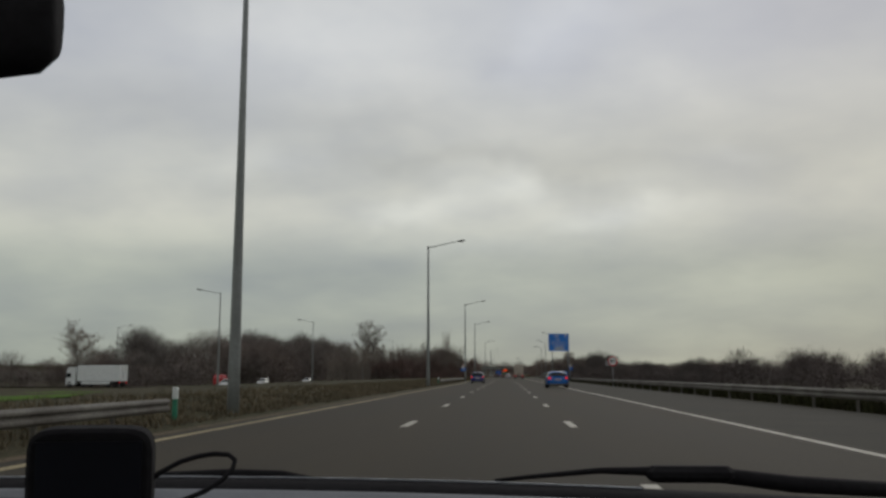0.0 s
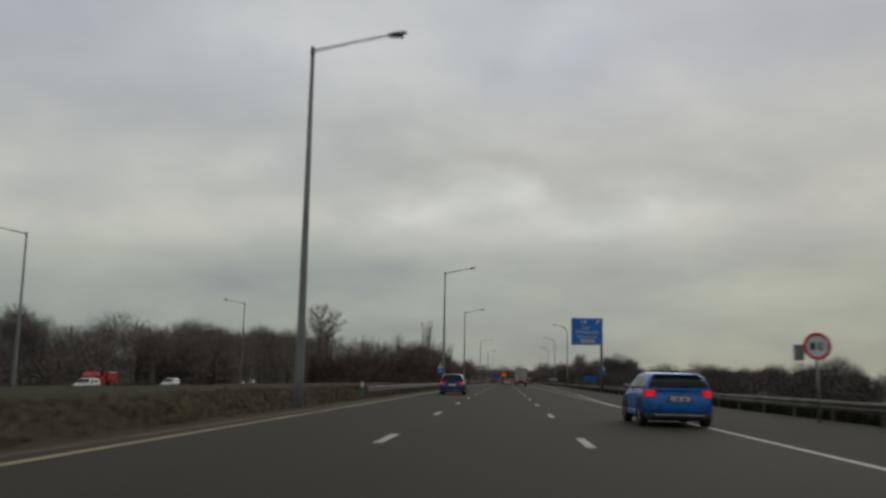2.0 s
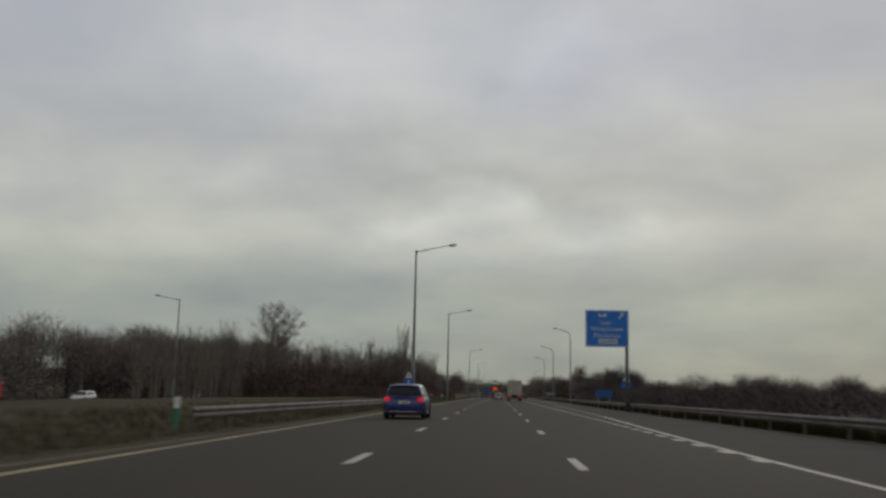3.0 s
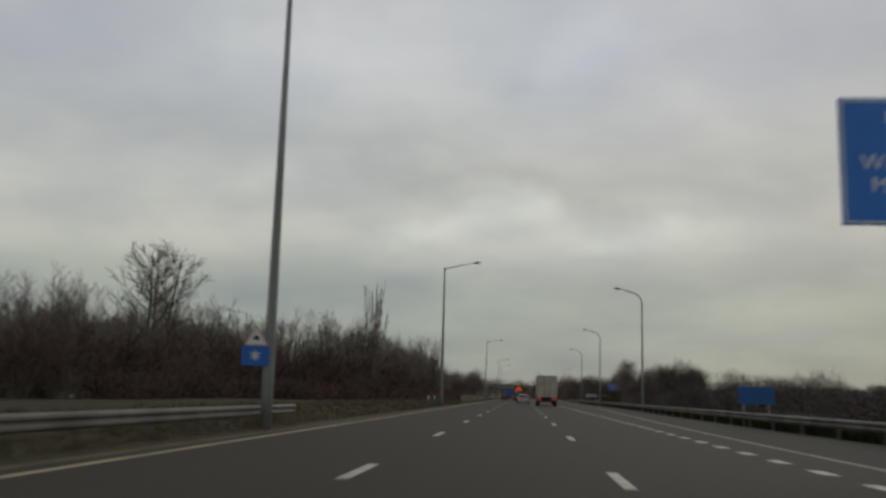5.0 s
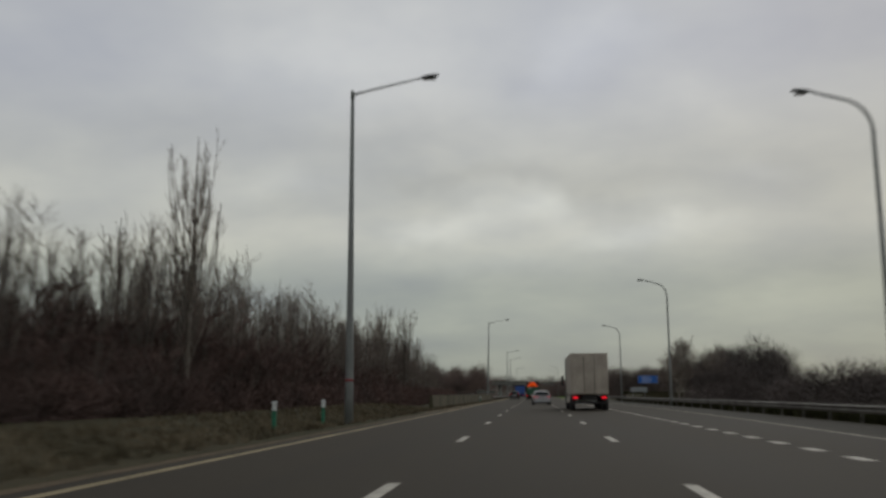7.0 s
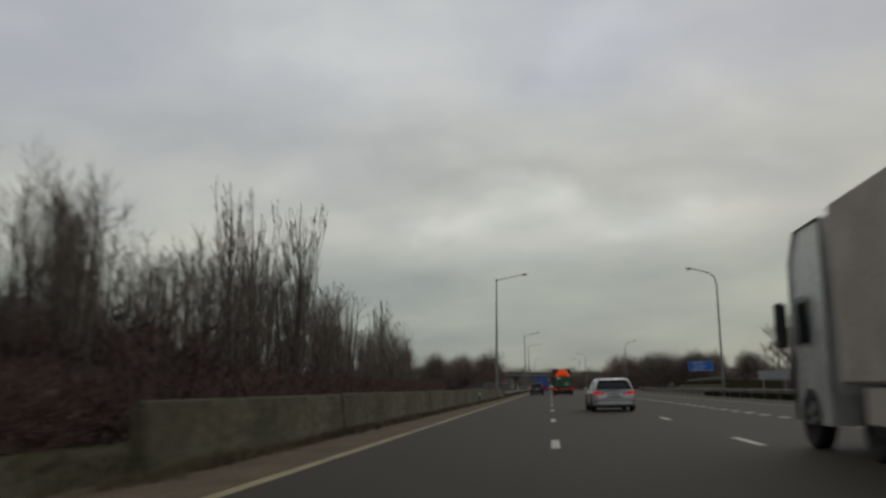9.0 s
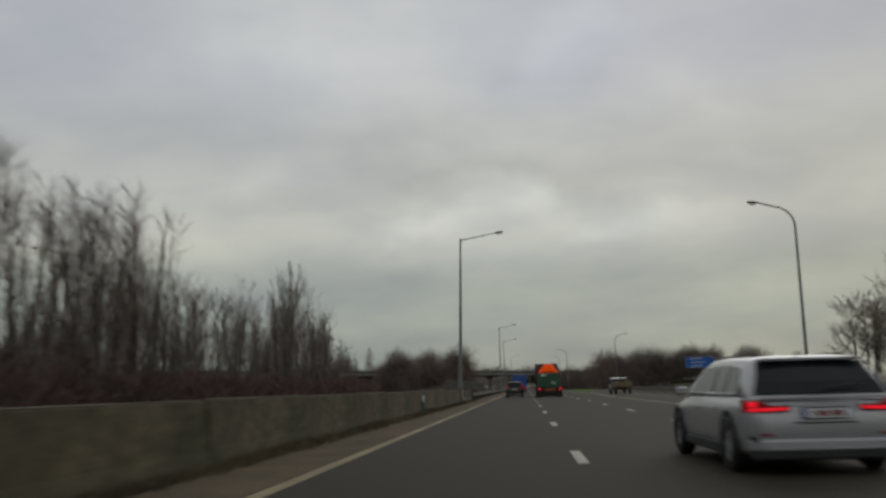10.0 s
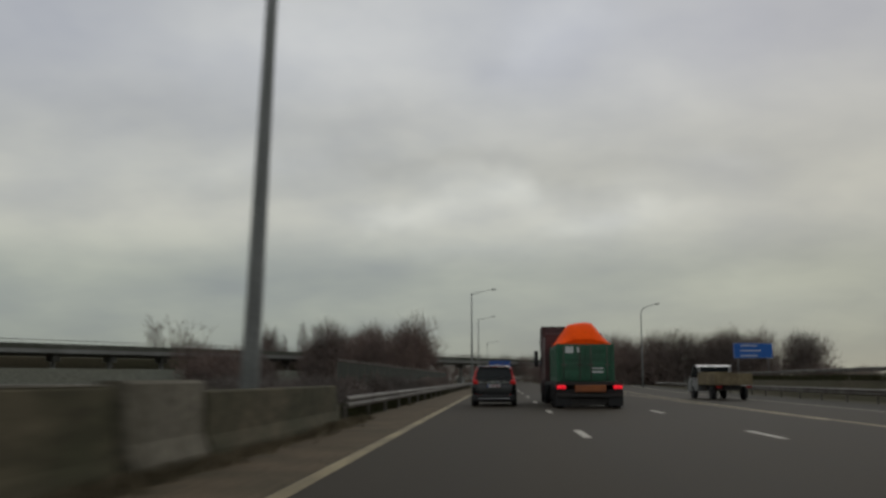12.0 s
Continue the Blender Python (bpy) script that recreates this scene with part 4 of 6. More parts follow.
T_FAN = [dict(seed=96, height=6.4, spread=2.4, stems=10, limbs=90, twigs=4, sub=8, upright=0.7, r0=0.18, base=0.28, twig_r=0.0055, lean=0.40, reach=0.5, fan=0.6, bend=0.09, lift=0.02, short=0.78)]
T_SHRUB = [dict(seed=71 + k, height=3.8, spread=2.2, stems=8, limbs=32, twigs=5, sub=10, upright=0.8, r0=0.10, base=0.04, twig_r=0.012, lean=0.35, reach=0.6) for k in range(3)]

rng = random.Random(21)
protos = {}
LABELS = {"oak": ("tall bare oak above the roadside scrub", "tree"), "fan": ("bare many-stemmed tree with fanned branches", "tree"), "round": ("bare spreading winter tree in the roadside wood", "tree"), "tall": ("clump of thin pale bare stems in the wood", "tree"),
          "poplar": ("tall bare poplar with upright branches", "poplar"), "shrub": ("dense reddish-brown leafless bush under the trees", "bush")}


def plant(kind, k, x, y, scale=1.0, z=None, turn=None, twig=None):
    """The first of each sort is built, the others are copied from it."""
    specs = {"oak": T_OAK, "fan": T_FAN, "round": T_ROUND, "tall": T_TALL, "poplar": T_POPLAR, "shrub": T_SHRUB}[kind]
    k %= len(specs)
    zz = ground_height(x, y) if z is None else z
    m = pose(x, y, zz, 0, 0, rng.uniform(0, 360) if turn is None else turn)
    if (kind, k) not in protos:
        label, cat = LABELS[kind]
        ob = make_tree("bush" if kind == "shrub" else ("poplar" if kind == "poplar" else "tree"), label, cat, kind + " winter growth", specs[k],
                       "bark", twig or ("twig_red" if kind == "shrub" else "twig"), m)
        protos[(kind, k)] = ob
    else:
        ob = copy_thing(protos[(kind, k)], m)
    ob.scale = (scale, scale, scale * rng.uniform(0.92, 1.08))
    return ob


# the roadside wood on the inner side
for k in range(150):
    y = 176 + 153 * ((k + rng.random()) / 150) ** 0.88
    x = -15.0 - rng.random() * 3.5 - 8.0 * (1 - smooth_step(180, 225, y))
    low = 0.93 + 0.15 * smooth_step(198, 232, y) - 0.20 * smooth_step(292, 304, y)
    plant("tall", rng.randint(0, 3), x, y, low * rng.uniform(0.85, 1.1))
for k in range(30):
    plant("tall", rng.randint(0, 3), rng.uniform(-33, -25), 157 + 30 * (k + rng.random()) / 30, rng.uniform(0.85, 1.05))
for k in range(70):
    y = 180 + 152 * (k + rng.random()) / 70
    plant("tall", rng.randint(0, 3), -20 - rng.random() * 9 - 5.0 * (1 - smooth_step(180, 225, y)), y, rng.uniform(0.9, 1.12) - 0.1 * (1 - smooth_step(195, 215, y)) - 0.16 * smooth_step(288, 305, y))
for k in range(62):
    y = 170 + 126 * (k + rng.random()) / 62
    x = -13.4 - rng.random() * 2.0 - 7.0 * (1 - smooth_step(175, 225, y))
    plant("shrub", k, x, y, rng.uniform(0.62, 0.95) * (1.0 - 0.35 * smooth_step(270, 296, y)))
for k in range(62):
    y = 172 + 118 * (k + rng.random()) / 62
    plant("shrub", k, -16.0 - rng.random() * 5 - 7.0 * (1 - smooth_step(175, 225, y)), y, rng.uniform(0.95, 1.35) * (1.0 - 0.3 * smooth_step(265, 290, y)))
for x, y, s in ((-14.35, 221.1, 1.08), (-20.6, 227.4, 0.9), (-14.1, 282.9, 0.94), (-17.8, 286.7, 1.02), (-15.6, 277.5, 0.9), (-18.6, 328.9, 0.97), (-19.6, 330.2, 0.76)):
    plant("poplar", int(y), x, y, s)
plant("oak", 0, -32.0, 209.0, 1.03)
plant("fan", 0, -17.3, 331.6, 0.86)
plant("fan", 0, -20.5, 330.0, 0.9)
plant("fan", 0, -16.0, 328.6, 0.8)
for x, y, s in ((21.5, 322.0, 0.95), (24.0, 330.0, 1.05), (27.0, 322.0, 0.9), (23.0, 338.0, 0.9)):
    plant("round", int(x), x, y, s)
plant("round", 1, -84.0, 172.0, 1.4)
plant("fan", 0, -66.2, 493.6, 2.3)


# far woods, one mesh for each belt of trees
def clump_template(seed, height, rx, low, n, width, length, shape=1.0, wood=9):
    """A far tree: trunk, limbs and a feathery dome of thin shoots."""
    r = random.Random(seed)
    g = Mesh()
    g.tube([(0, 0, -0.3), (0.05, 0, height * 0.45), (0, 0, height * 0.85)], [0.16, 0.10, 0.02], 4, caps=False, smooth=False)
    for _ in range(wood):
        a, z = r.uniform(0, 6.283), height * r.uniform(0.15, 0.6)
        q = rx * r.uniform(0.5, 0.85)
        g.tube([(0, 0, z), (math.cos(a) * q * 0.5, math.sin(a) * q * 0.5, z + height * 0.14), (math.cos(a) * q, math.sin(a) * q, z + height * 0.34)], [0.06, 0.04, 0.012], 3, caps=False, smooth=False)
    lumps = [(r.uniform(-0.5, 0.5) * rx, r.uniform(-0.5, 0.5) * rx, r.uniform(0.45, 1.0)) for _ in range(5)]
    v, f = [], []
    zc, rz = (height * (1 + low)) / 2, height * (1 - low) / 2
    for _ in range(n):
        d = Vector((r.gauss(0, 1), r.gauss(0, 1), r.gauss(0, 1))).normalized()
        t = 0.8 * r.random() ** 0.5 if length > 1.5 else r.random() ** 0.42
        lx, ly, lk = lumps[r.randrange(5)]
        taper = (1 - 0.45 * shape * max(d.z, 0)) * (0.6 + 0.4 * lk)
        p = Vector((d.x * rx * t * taper + lx * 0.55, d.y * rx * t * taper + ly * 0.55, zc + d.z * rz * t * (0.78 + 0.22 * lk)))
        out = (d * 0.6 + Vector((r.uniform(-0.7, 0.7), r.uniform(-0.7, 0.7), r.uniform(0.0, 1.1)))).normalized()
        q = p + out * length * r.uniform(0.5, 1.1)
        u = out.cross(Vector((r.uniform(-1, 1), r.uniform(-1, 1), r.uniform(-0.3, 0.3)))).normalized() * width * r.uniform(0.6, 1.2)
        b = len(v)
        v += [tuple(p - u), tuple(p + u), tuple(q)]
        f.append((b, b + 1, b + 2))
    g.add(v, f)
    return np.array(g.v), g.f


TEMPL = {"tree": [clump_template(201 + k, 10.0, 3.9, 0.04, 1150, 0.027, 1.9, 0.35) for k in range(4)], "poplar": [clump_template(231 + k, 11.5, 1.5, 0.1, 700, 0.034, 1.25, 0.6) for k in range(2)],
         "stand": [clump_template(281 + k, 11.0, 2.7, 0.40, 900, 0.024, 1.5, 0.25, 12) for k in range(3)],
         "bush": [clump_template(241 + k, 4.6, 3.4, -0.1, 620, 0.052, 0.95, 0.4, 5) for k in range(3)],
         "hedge": [clump_template(261 + k, 2.15, 1.25, -0.15, 900, 0.022, 0.5, 0.0, 6) for k in range(3)]}


def belt(label, places, mat="wood_far"):
    vs, fs, n = [], [], 0
    for kind, x, y, s, sz in places:
        v, f = TEMPL[kind][rng.randrange(len(TEMPL[kind]))]
        a = rng.uniform(0, 2 * math.pi)
        c, t = math.cos(a), math.sin(a)
        w = np.empty_like(v)
        w[:, 0], w[:, 1], w[:, 2] = (v[:, 0] * c - v[:, 1] * t) * s + x, (v[:, 0] * t + v[:, 1] * c) * s + y, v[:, 2] * sz - 0.3 - (dip(y) * smooth_step(20, 40, -x) if x > -130 else 0.0)
        vs.append(w)
        fs.extend(tuple(i + n for i in q) for q in f)
        n += len(v)
    me = bpy.data.meshes.new("far_wood")
    me.from_pydata(np.concatenate(vs).tolist(), [], fs)
    me.materials.append(M[mat])
    ob = new("far_wood", me)
    return tagged(ob, label, "woodland", kind="stuff")


def row(n, xa, ya, xb, yb, depth, h, hv, kinds=("tree",), bush=0.0, wide=1.0):
    out = []
    dx, dy = xb - xa, yb - ya
    l = math.hypot(dx, dy)
    for k in range(n):
        t = (k + rng.random()) / n
        o = rng.uniform(0, depth)
        hh = h * (1 + hv * noise.noise(Vector((t * 9.0 + xa, ya * 0.1, 0)))) * rng.uniform(0.82, 1.12)
        kd = kinds[rng.randrange(len(kinds))]
        if rng.random() < bush:
            kd = "bush"
        base = {"tree": 10.0, "stand": 11.0, "poplar": 11.5, "bush": 4.2}[kd]
        hk = hh if kd != "bush" else hh * 0.55
        out.append((kd, xa + dx * t + dy / l * o, ya + dy * t - dx / l * o, hk / base * wide, hk / base))
    return out


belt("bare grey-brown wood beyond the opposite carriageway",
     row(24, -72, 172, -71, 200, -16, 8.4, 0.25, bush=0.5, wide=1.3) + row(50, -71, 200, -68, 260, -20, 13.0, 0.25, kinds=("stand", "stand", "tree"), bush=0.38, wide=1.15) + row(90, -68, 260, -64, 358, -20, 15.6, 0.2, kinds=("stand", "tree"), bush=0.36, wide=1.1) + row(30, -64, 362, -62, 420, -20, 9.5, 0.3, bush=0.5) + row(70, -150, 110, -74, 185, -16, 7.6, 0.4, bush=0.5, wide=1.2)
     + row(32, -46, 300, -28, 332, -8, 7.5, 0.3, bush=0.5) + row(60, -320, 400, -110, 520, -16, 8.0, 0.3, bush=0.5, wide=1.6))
belt("low bare trees behind the hard shoulder",
     row(62, 25.5, 20, 24, 112, 14, 4.2, 0.3, bush=0.6, wide=1.3) + row(74, 24, 112, 22, 212, 14, 3.9, 0.3, bush=0.55, wide=1.45) + row(74, 22, 212, 20, 312, 14, 4.7, 0.35, bush=0.55, wide=1.35) + row(30, 25, 318, 30, 352, 12, 9.0, 0.3, bush=0.35) + row(100, 45, 40, 42, 325, 22, 4.6, 0.35, bush=0.45, wide=1.15) + row(60, 60, -10, 140, 120, 10, 5.6, 0.4, bush=0.5, wide=1.3), "wood_near")
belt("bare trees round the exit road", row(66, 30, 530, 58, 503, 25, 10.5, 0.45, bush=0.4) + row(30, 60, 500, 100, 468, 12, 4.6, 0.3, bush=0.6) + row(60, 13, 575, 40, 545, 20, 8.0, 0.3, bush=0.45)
     + row(60, 62, 330, 96, 480, 20, 7.0, 0.4, bush=0.5) + row(40, 95, 480, 130, 560, 15, 8, 0.3, bush=0.5), "wood_russet_haze")
belt("flat-topped dark red-brown hedge before the wood", [("hedge", -12.9 - 0.9 * rng.random() - 7.0 * (1 - smooth_step(175, 225, y)), y, 1.0, rng.uniform(0.93, 1.05)) for y in span(176, 327, 1.15)], "twig_red")
belt("low dark scrub along the median", row(120, -10.2, 352, -10.8, 450, -3, 2.6, 0.3, bush=1.0, wide=1.0))
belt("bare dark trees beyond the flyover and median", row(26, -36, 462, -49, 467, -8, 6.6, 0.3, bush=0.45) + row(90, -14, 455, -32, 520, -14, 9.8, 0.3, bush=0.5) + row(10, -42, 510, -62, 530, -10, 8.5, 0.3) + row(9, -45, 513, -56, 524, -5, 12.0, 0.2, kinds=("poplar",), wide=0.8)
     + row(110, -260, 470, -16, 720, -20, 9, 0.4, bush=0.5, wide=1.5) + row(80, -30, 760, 160, 760, 30, 12, 0.4, bush=0.4, wide=1.5), "wood_russet_haze")


# rough grass on the inner verge
def tufts(label, n, fx, ya, yb, h, lift=None, mat="blade", along=None):
    v, f = [], []
    for _ in range(n):
        y = rng.uniform(ya, yb)
        x = fx() + (along(y) if along else 0.0)
        z = ground_height(x, y) - 0.02
        if lift:
            x += exit_off(y) * 1.25
            z = lift(x, y)
        for _ in range(5):
            a, l = rng.uniform(0, 6.283), h * rng.uniform(0.5, 1.25)
            bx, by = x + rng.uniform(-0.12, 0.12), y + rng.uniform(-0.12, 0.12)
            tx, ty = bx + math.cos(a) * l * 0.5, by + math.sin(a) * l * 0.5
            wx, wy = -math.sin(a) * 0.02, math.cos(a) * 0.02
            b = len(v)
            v += [(bx - wx, by - wy, z), (bx + wx, by + wy, z), (tx, ty, z + l)]
            f.append((b, b + 1, b + 2))
    me = bpy.data.meshes.new("rough_grass")
    me.from_pydata(v, [], f)
    me.materials.append(M[mat])
    tagged(new("rough_grass", me), label, "grass", kind="stuff")


tufts("dry tufts of grass along the inner verge", 16000, lambda: -7.0 - abs(rng.gauss(0, 2.0)), -10, 255, 0.2)
tufts("short dead grass behind the guardrail", 9000, lambda: 13.0 + abs(rng.gauss(0, 2.5)), -10, 330, 0.28)
tufts("weeds along the foot of the concrete barrier", 4200, lambda: -7.34 + abs(rng.gauss(0, 0.16)), 250, 352, 0.2)
# weeds below the rails, with the beams' shade put into their dark colour
tufts("weeds darkened as underside shade below the outer guardrail", 11000, lambda: 0.32 + abs(rng.gauss(0, 0.25)), -5, 330, 0.5, mat="weed", along=rail_x)
tufts("weeds darkened as underside shade below the median guardrail", 4200, lambda: -8.1 + abs(rng.gauss(0, 0.22)), 349, 440, 0.42, mat="weed")
tufts("dark rough grass on the exit embankment", 5000, lambda: rng.uniform(18.8, 27), 362, 470, 0.5, lambda x, y: 1.0, mat="weed")


# ---------------------------------------------------------------- vehicles
def wheel(parent, x, y, r, w, side, name="wheel", rim="rim"):
    """A wheel: tyre and spoked rim. side: 1 right, -1 left."""
    ob = new(name)
    ob.parent = parent
    ob.matrix_basis = pose(x, y, r)
    n = 20
    prof = [(-w / 2, r * 0.66), (-w / 2, r * 0.92), (-w / 2 + 0.025, r), (w / 2 - 0.025, r), (w / 2, r * 0.92), (w / 2, r * 0.66)]
    rings = [[(px, pr * math.cos(2 * math.pi * k / n), pr * math.sin(2 * math.pi * k / n)) for k in range(n)] for px, pr in prof]
    part("tyre", Mesh().loft(rings, smooth=True), M["rubber"], ob)
    g = Mesh()
    xo = side * (w / 2 - 0.03)
    ring = lambda rr, xx: [(xx, rr * math.cos(2 * math.pi * k / n), rr * math.sin(2 * math.pi * k / n)) for k in range(n)]
    g.loft([ring(r * 0.67, xo), ring(r * 0.58, xo), ring(r * 0.56, xo - side * 0.05)])
    for k in range(5):
        a = 2 * math.pi * k / 5
        c, s = math.cos(a), math.sin(a)
        q = [(0.05, -0.035), (r * 0.62, -0.05), (r * 0.62, 0.05), (0.05, 0.035)]
        g.add([(xo, u * c - t * s, u * s + t * c) for u, t in q] + [(xo - side * 0.04, u * c - t * s, u * s + t * c) for u, t in q],
              [(0, 1, 2, 3), (0, 4, 5, 1), (3, 2, 6, 7)])
    g.loft([ring(0.07, xo + side * 0.005), ring(0.001, xo + side * 0.01)])
    part("rim", g, M[rim], ob)
    gb = Mesh()
    gb.loft([ring(r * 0.66, side * -w * 0.1), ring(0.001, side * -w * 0.1)])
    part("brake_disc", gb, M["chassis"], ob)
    return ob


def car(name, label, m, L, W, H, body, belt, sill=0.22, wheel_r=0.33, axle=(0.85, None), tail="tail", style="estate", roof_rails=False, group=""):
    """A passenger car; its origin is at the middle of the rear bumper on the ground, y forward."""
    ob = thing(name, label, "car", group, m)
    hw = W / 2
    ya, yf = axle[0], axle[1] or L - 0.85
    hood = belt - 0.02
    # lower body: sections from tail to nose
    st = [(0.0, hw * 0.74, 0.42, belt - 0.27), (0.04, hw * 0.86, 0.34, belt - 0.14), (0.14, hw * 0.945, sill + 0.04, belt - 0.05), (0.32, hw * 0.985, sill + 0.01, belt - 0.01), (0.6, hw, sill, belt), (ya, hw, sill, belt), (L * 0.45, hw * 0.99, sill, belt),
          (L - 1.5, hw, sill, belt - 0.01), (yf, hw * 0.99, sill, hood - 0.07), (L - 0.4, hw * 0.95, sill + 0.02, hood - 0.17), (L - 0.12, hw * 0.86, sill + 0.05, hood - 0.28), (L, hw * 0.7, 0.36, hood - 0.38)]
    rings = []
    for y, w, z0, z1 in st:
        d = z1 - z0
        half = [(w * 0.55, z0), (w * 0.9, z0 + 0.01), (w * 0.965, z0 + 0.07), (w * 0.985, z0 + d * 0.3), (w, z0 + d * 0.55), (w * 0.985, z0 + d * 0.8), (w * 0.955, z1 - 0.03), (w * 0.90, z1), (w * 0.5, z1 + 0.025)]
        rings.append([(x, y, z) for x, z in half] + [(-x, y, z) for x, z in reversed(half)])
    part("body", Mesh().loft(rings, caps=True, smooth=True), M[body], ob)

    def corner(u):
        """How far the tail has curved forward at a share u of the half width."""
        tab = ((0.0, -0.006), (0.74, 0.0), (0.86, 0.04), (0.945, 0.14), (0.985, 0.32), (1.0, 0.6))
        for (a0, b0), (a1, b1) in zip(tab, tab[1:]):
            if u <= a1:
                return b0 + (b1 - b0) * (u - a0) / (a1 - a0)
        return 0.6

    def wrap(ua, ub, zlo, zhi, out=0.012, thick=0.05, n=10):
        """A band that follows the curve of the tail; heights are functions of the share of the half width."""
        rg = []
        for i in range(n + 1):
            u = ua + (ub - ua) * i / n
            x, y = u * hw * (0.99 + out * 0.5), corner(abs(u)) - out
            a0, a1 = zlo(abs(u)), zhi(abs(u))
            m0 = (a0 + a1) / 2
            rg.append([(x, y + thick, a0), (x, y + 0.006, a0), (x, y, a0 + (m0 - a0) * 0.35), (x, y, a1 - (a1 - m0) * 0.35), (x, y + 0.006, a1), (x, y + thick, a1)])
        return Mesh().loft(rg, caps=True, smooth=False)

    # greenhouse
    top = H
    if style == "estate":
        gh = [(0.10, belt - 0.04, belt + 0.00), (0.24, belt + 0.16, belt + 0.18), (0.48, top - 0.11, top - 0.08), (0.72, top - 0.04, top - 0.01), (L * 0.42, top - 0.01, top + 0.01), (L * 0.52, top - 0.03, top - 0.01),
              (L * 0.60, top - 0.12, top - 0.10), (L - 1.35, belt + 0.12, belt + 0.13), (L - 1.15, belt - 0.03, belt - 0.02)]
    else:
        gh = [(0.10, belt - 0.04, belt), (0.18, belt + 0.2, belt + 0.22), (0.36, top - 0.12, top - 0.09), (0.58, top - 0.04, top - 0.01), (L * 0.42, top - 0.01, top + 0.01), (L * 0.52, top - 0.03, top - 0.01),
              (L * 0.61, top - 0.13, top - 0.11), (L - 1.25, belt + 0.12, belt + 0.13), (L - 1.02, belt - 0.03, belt - 0.02)]
    grings = []

    def gw(z):
        """Half width of the cabin at a height."""
        return hw * (0.915 - 0.19 * (z - belt) / (top - belt))

    for y, zs, zc in gh:
        w = gw(zs)
        half = [(hw * 0.93, belt - 0.06), ((hw * 0.93 + w) / 2 + 0.005, (belt - 0.06 + zs) / 2), (w, zs - 0.015), (w - 0.06, zs + 0.02), (w * 0.5, zc + 0.01)]
        grings.append([(x, y, z) for x, z in half] + [(-x, y, z) for x, z in reversed(half)])
    part("cabin", Mesh().loft(grings, caps=True, smooth=True), M[body], ob)
    # glass, set just proud of the cabin
    y0, y1 = (0.235, 0.475) if style == "estate" else (0.175, 0.355)
    zb, zt = belt + 0.17, top - 0.10
    n = 6
    us = [2 * k / n - 1 for k in range(n + 1)]
    lo = [(gw(belt) * 0.93 * u, 0.065 + 0.035 * u * u, belt + 0.03) for u in us]
    rb = [(gw(zb) * 0.925 * u, y0 - 0.075 + 0.035 * u * u, zb) for u in us]
    rt = [(gw(zt) * 0.90 * u, y1 - 0.085 + 0.03 * u * u, zt + 0.015) for u in us]
    back = [[(p[0], p[1] + 0.06, p[2]) for p in q] for q in (rt, lo)]
    part("rear_window", Mesh().loft([back[1], lo, rb, rt, back[0]], closed=False, smooth=False), M["glass"], ob, "dark tinted rear window")
    y1 = y1 - 0.05
    part("spoiler", Mesh().box(-gw(top) * 0.9, gw(top) * 0.9, y1 - 0.10, y1 + 0.25, top - 0.075, top - 0.035, 0.012), M[body], ob)
    fb = [((hw * 0.86) * (2 * k / n - 1), L - (1.16 if style == "estate" else 1.03) + 0.03 - 0.06 * abs(2 * k / n - 1) ** 2, belt + 0.03) for k in range(n + 1)]
    ft = [(gw(top - 0.1) * 0.88 * (2 * k / n - 1), L * 0.605 + 0.01, top - 0.085) for k in range(n + 1)]
    part("windscreen", Mesh().loft([fb, ft], closed=False, smooth=True), M["glass"], ob, "dark windscreen")
    for s in (-1, 1):
        def side_glass(ys, name):
            lo_, hi_ = [], []
            for y, z in ys:
                lo_.append((s * (gw(belt + 0.03) + 0.012), y, belt + 0.035))
                hi_.append((s * (gw(z) + 0.008), y, z))
            g = Mesh()
            nn = len(ys)
            g.add(lo_ + hi_, [(k, k + 1, nn + k + 1, nn + k) for k in range(nn - 1)], True)
            return part(name, g, M["glass"], ob)
        a = 0.62 if style == "estate" else 0.5
        mid, fr = L * 0.40, L * 0.545
        side_glass([(a, belt + 0.10), (a + 0.16, top - 0.15), (1.18, top - 0.10)], "side_window")
        side_glass([(1.26, top - 0.10), (mid - 0.05, top - 0.085)], "side_window")
        side_glass([(mid + 0.04, top - 0.085), (fr, top - 0.11), (L * 0.60, top - 0.19), (L - 1.42, belt + 0.06)], "side_window")
        g = Mesh().tube([(s * (gw(belt) + 0.022), a - 0.02, belt + 0.03), (s * (gw(belt) + 0.02), L - 1.4, belt + 0.035)], 0.012, 6)
        part("window_trim", g, M["chrome"] if style != "blue" else M["plastic"], ob)
        # mirror, door handles and shut lines
        mir = part("mirror", Mesh().box(s * (hw + 0.06) - 0.085, s * (hw + 0.06) + 0.085, L - 1.60, L - 1.48, belt + 0.0, belt + 0.13, 0.035), M[body] if style == "estate" else M["plastic"], ob)
        part("mirror_glass", Mesh().box(s * (hw + 0.06) - 0.06, s * (hw + 0.06) + 0.06, L - 1.606, L - 1.602, belt + 0.025, belt + 0.105), M["chrome"], mir)
        for y in (L * 0.30, L * 0.50):
            part("door_handle", Mesh().box(s * hw - 0.012, s * hw + 0.018, y, y + 0.20, belt - 0.17, belt - 0.14, 0.006), M[body], ob)
        part("sill_trim", Mesh().box(s * hw * 0.975 - 0.03, s * hw * 0.975 + 0.03, ya + 0.42, yf - 0.42, sill - 0.02, sill + 0.12, 0.02), M["plastic"] if style != "blue" else M[body], ob)
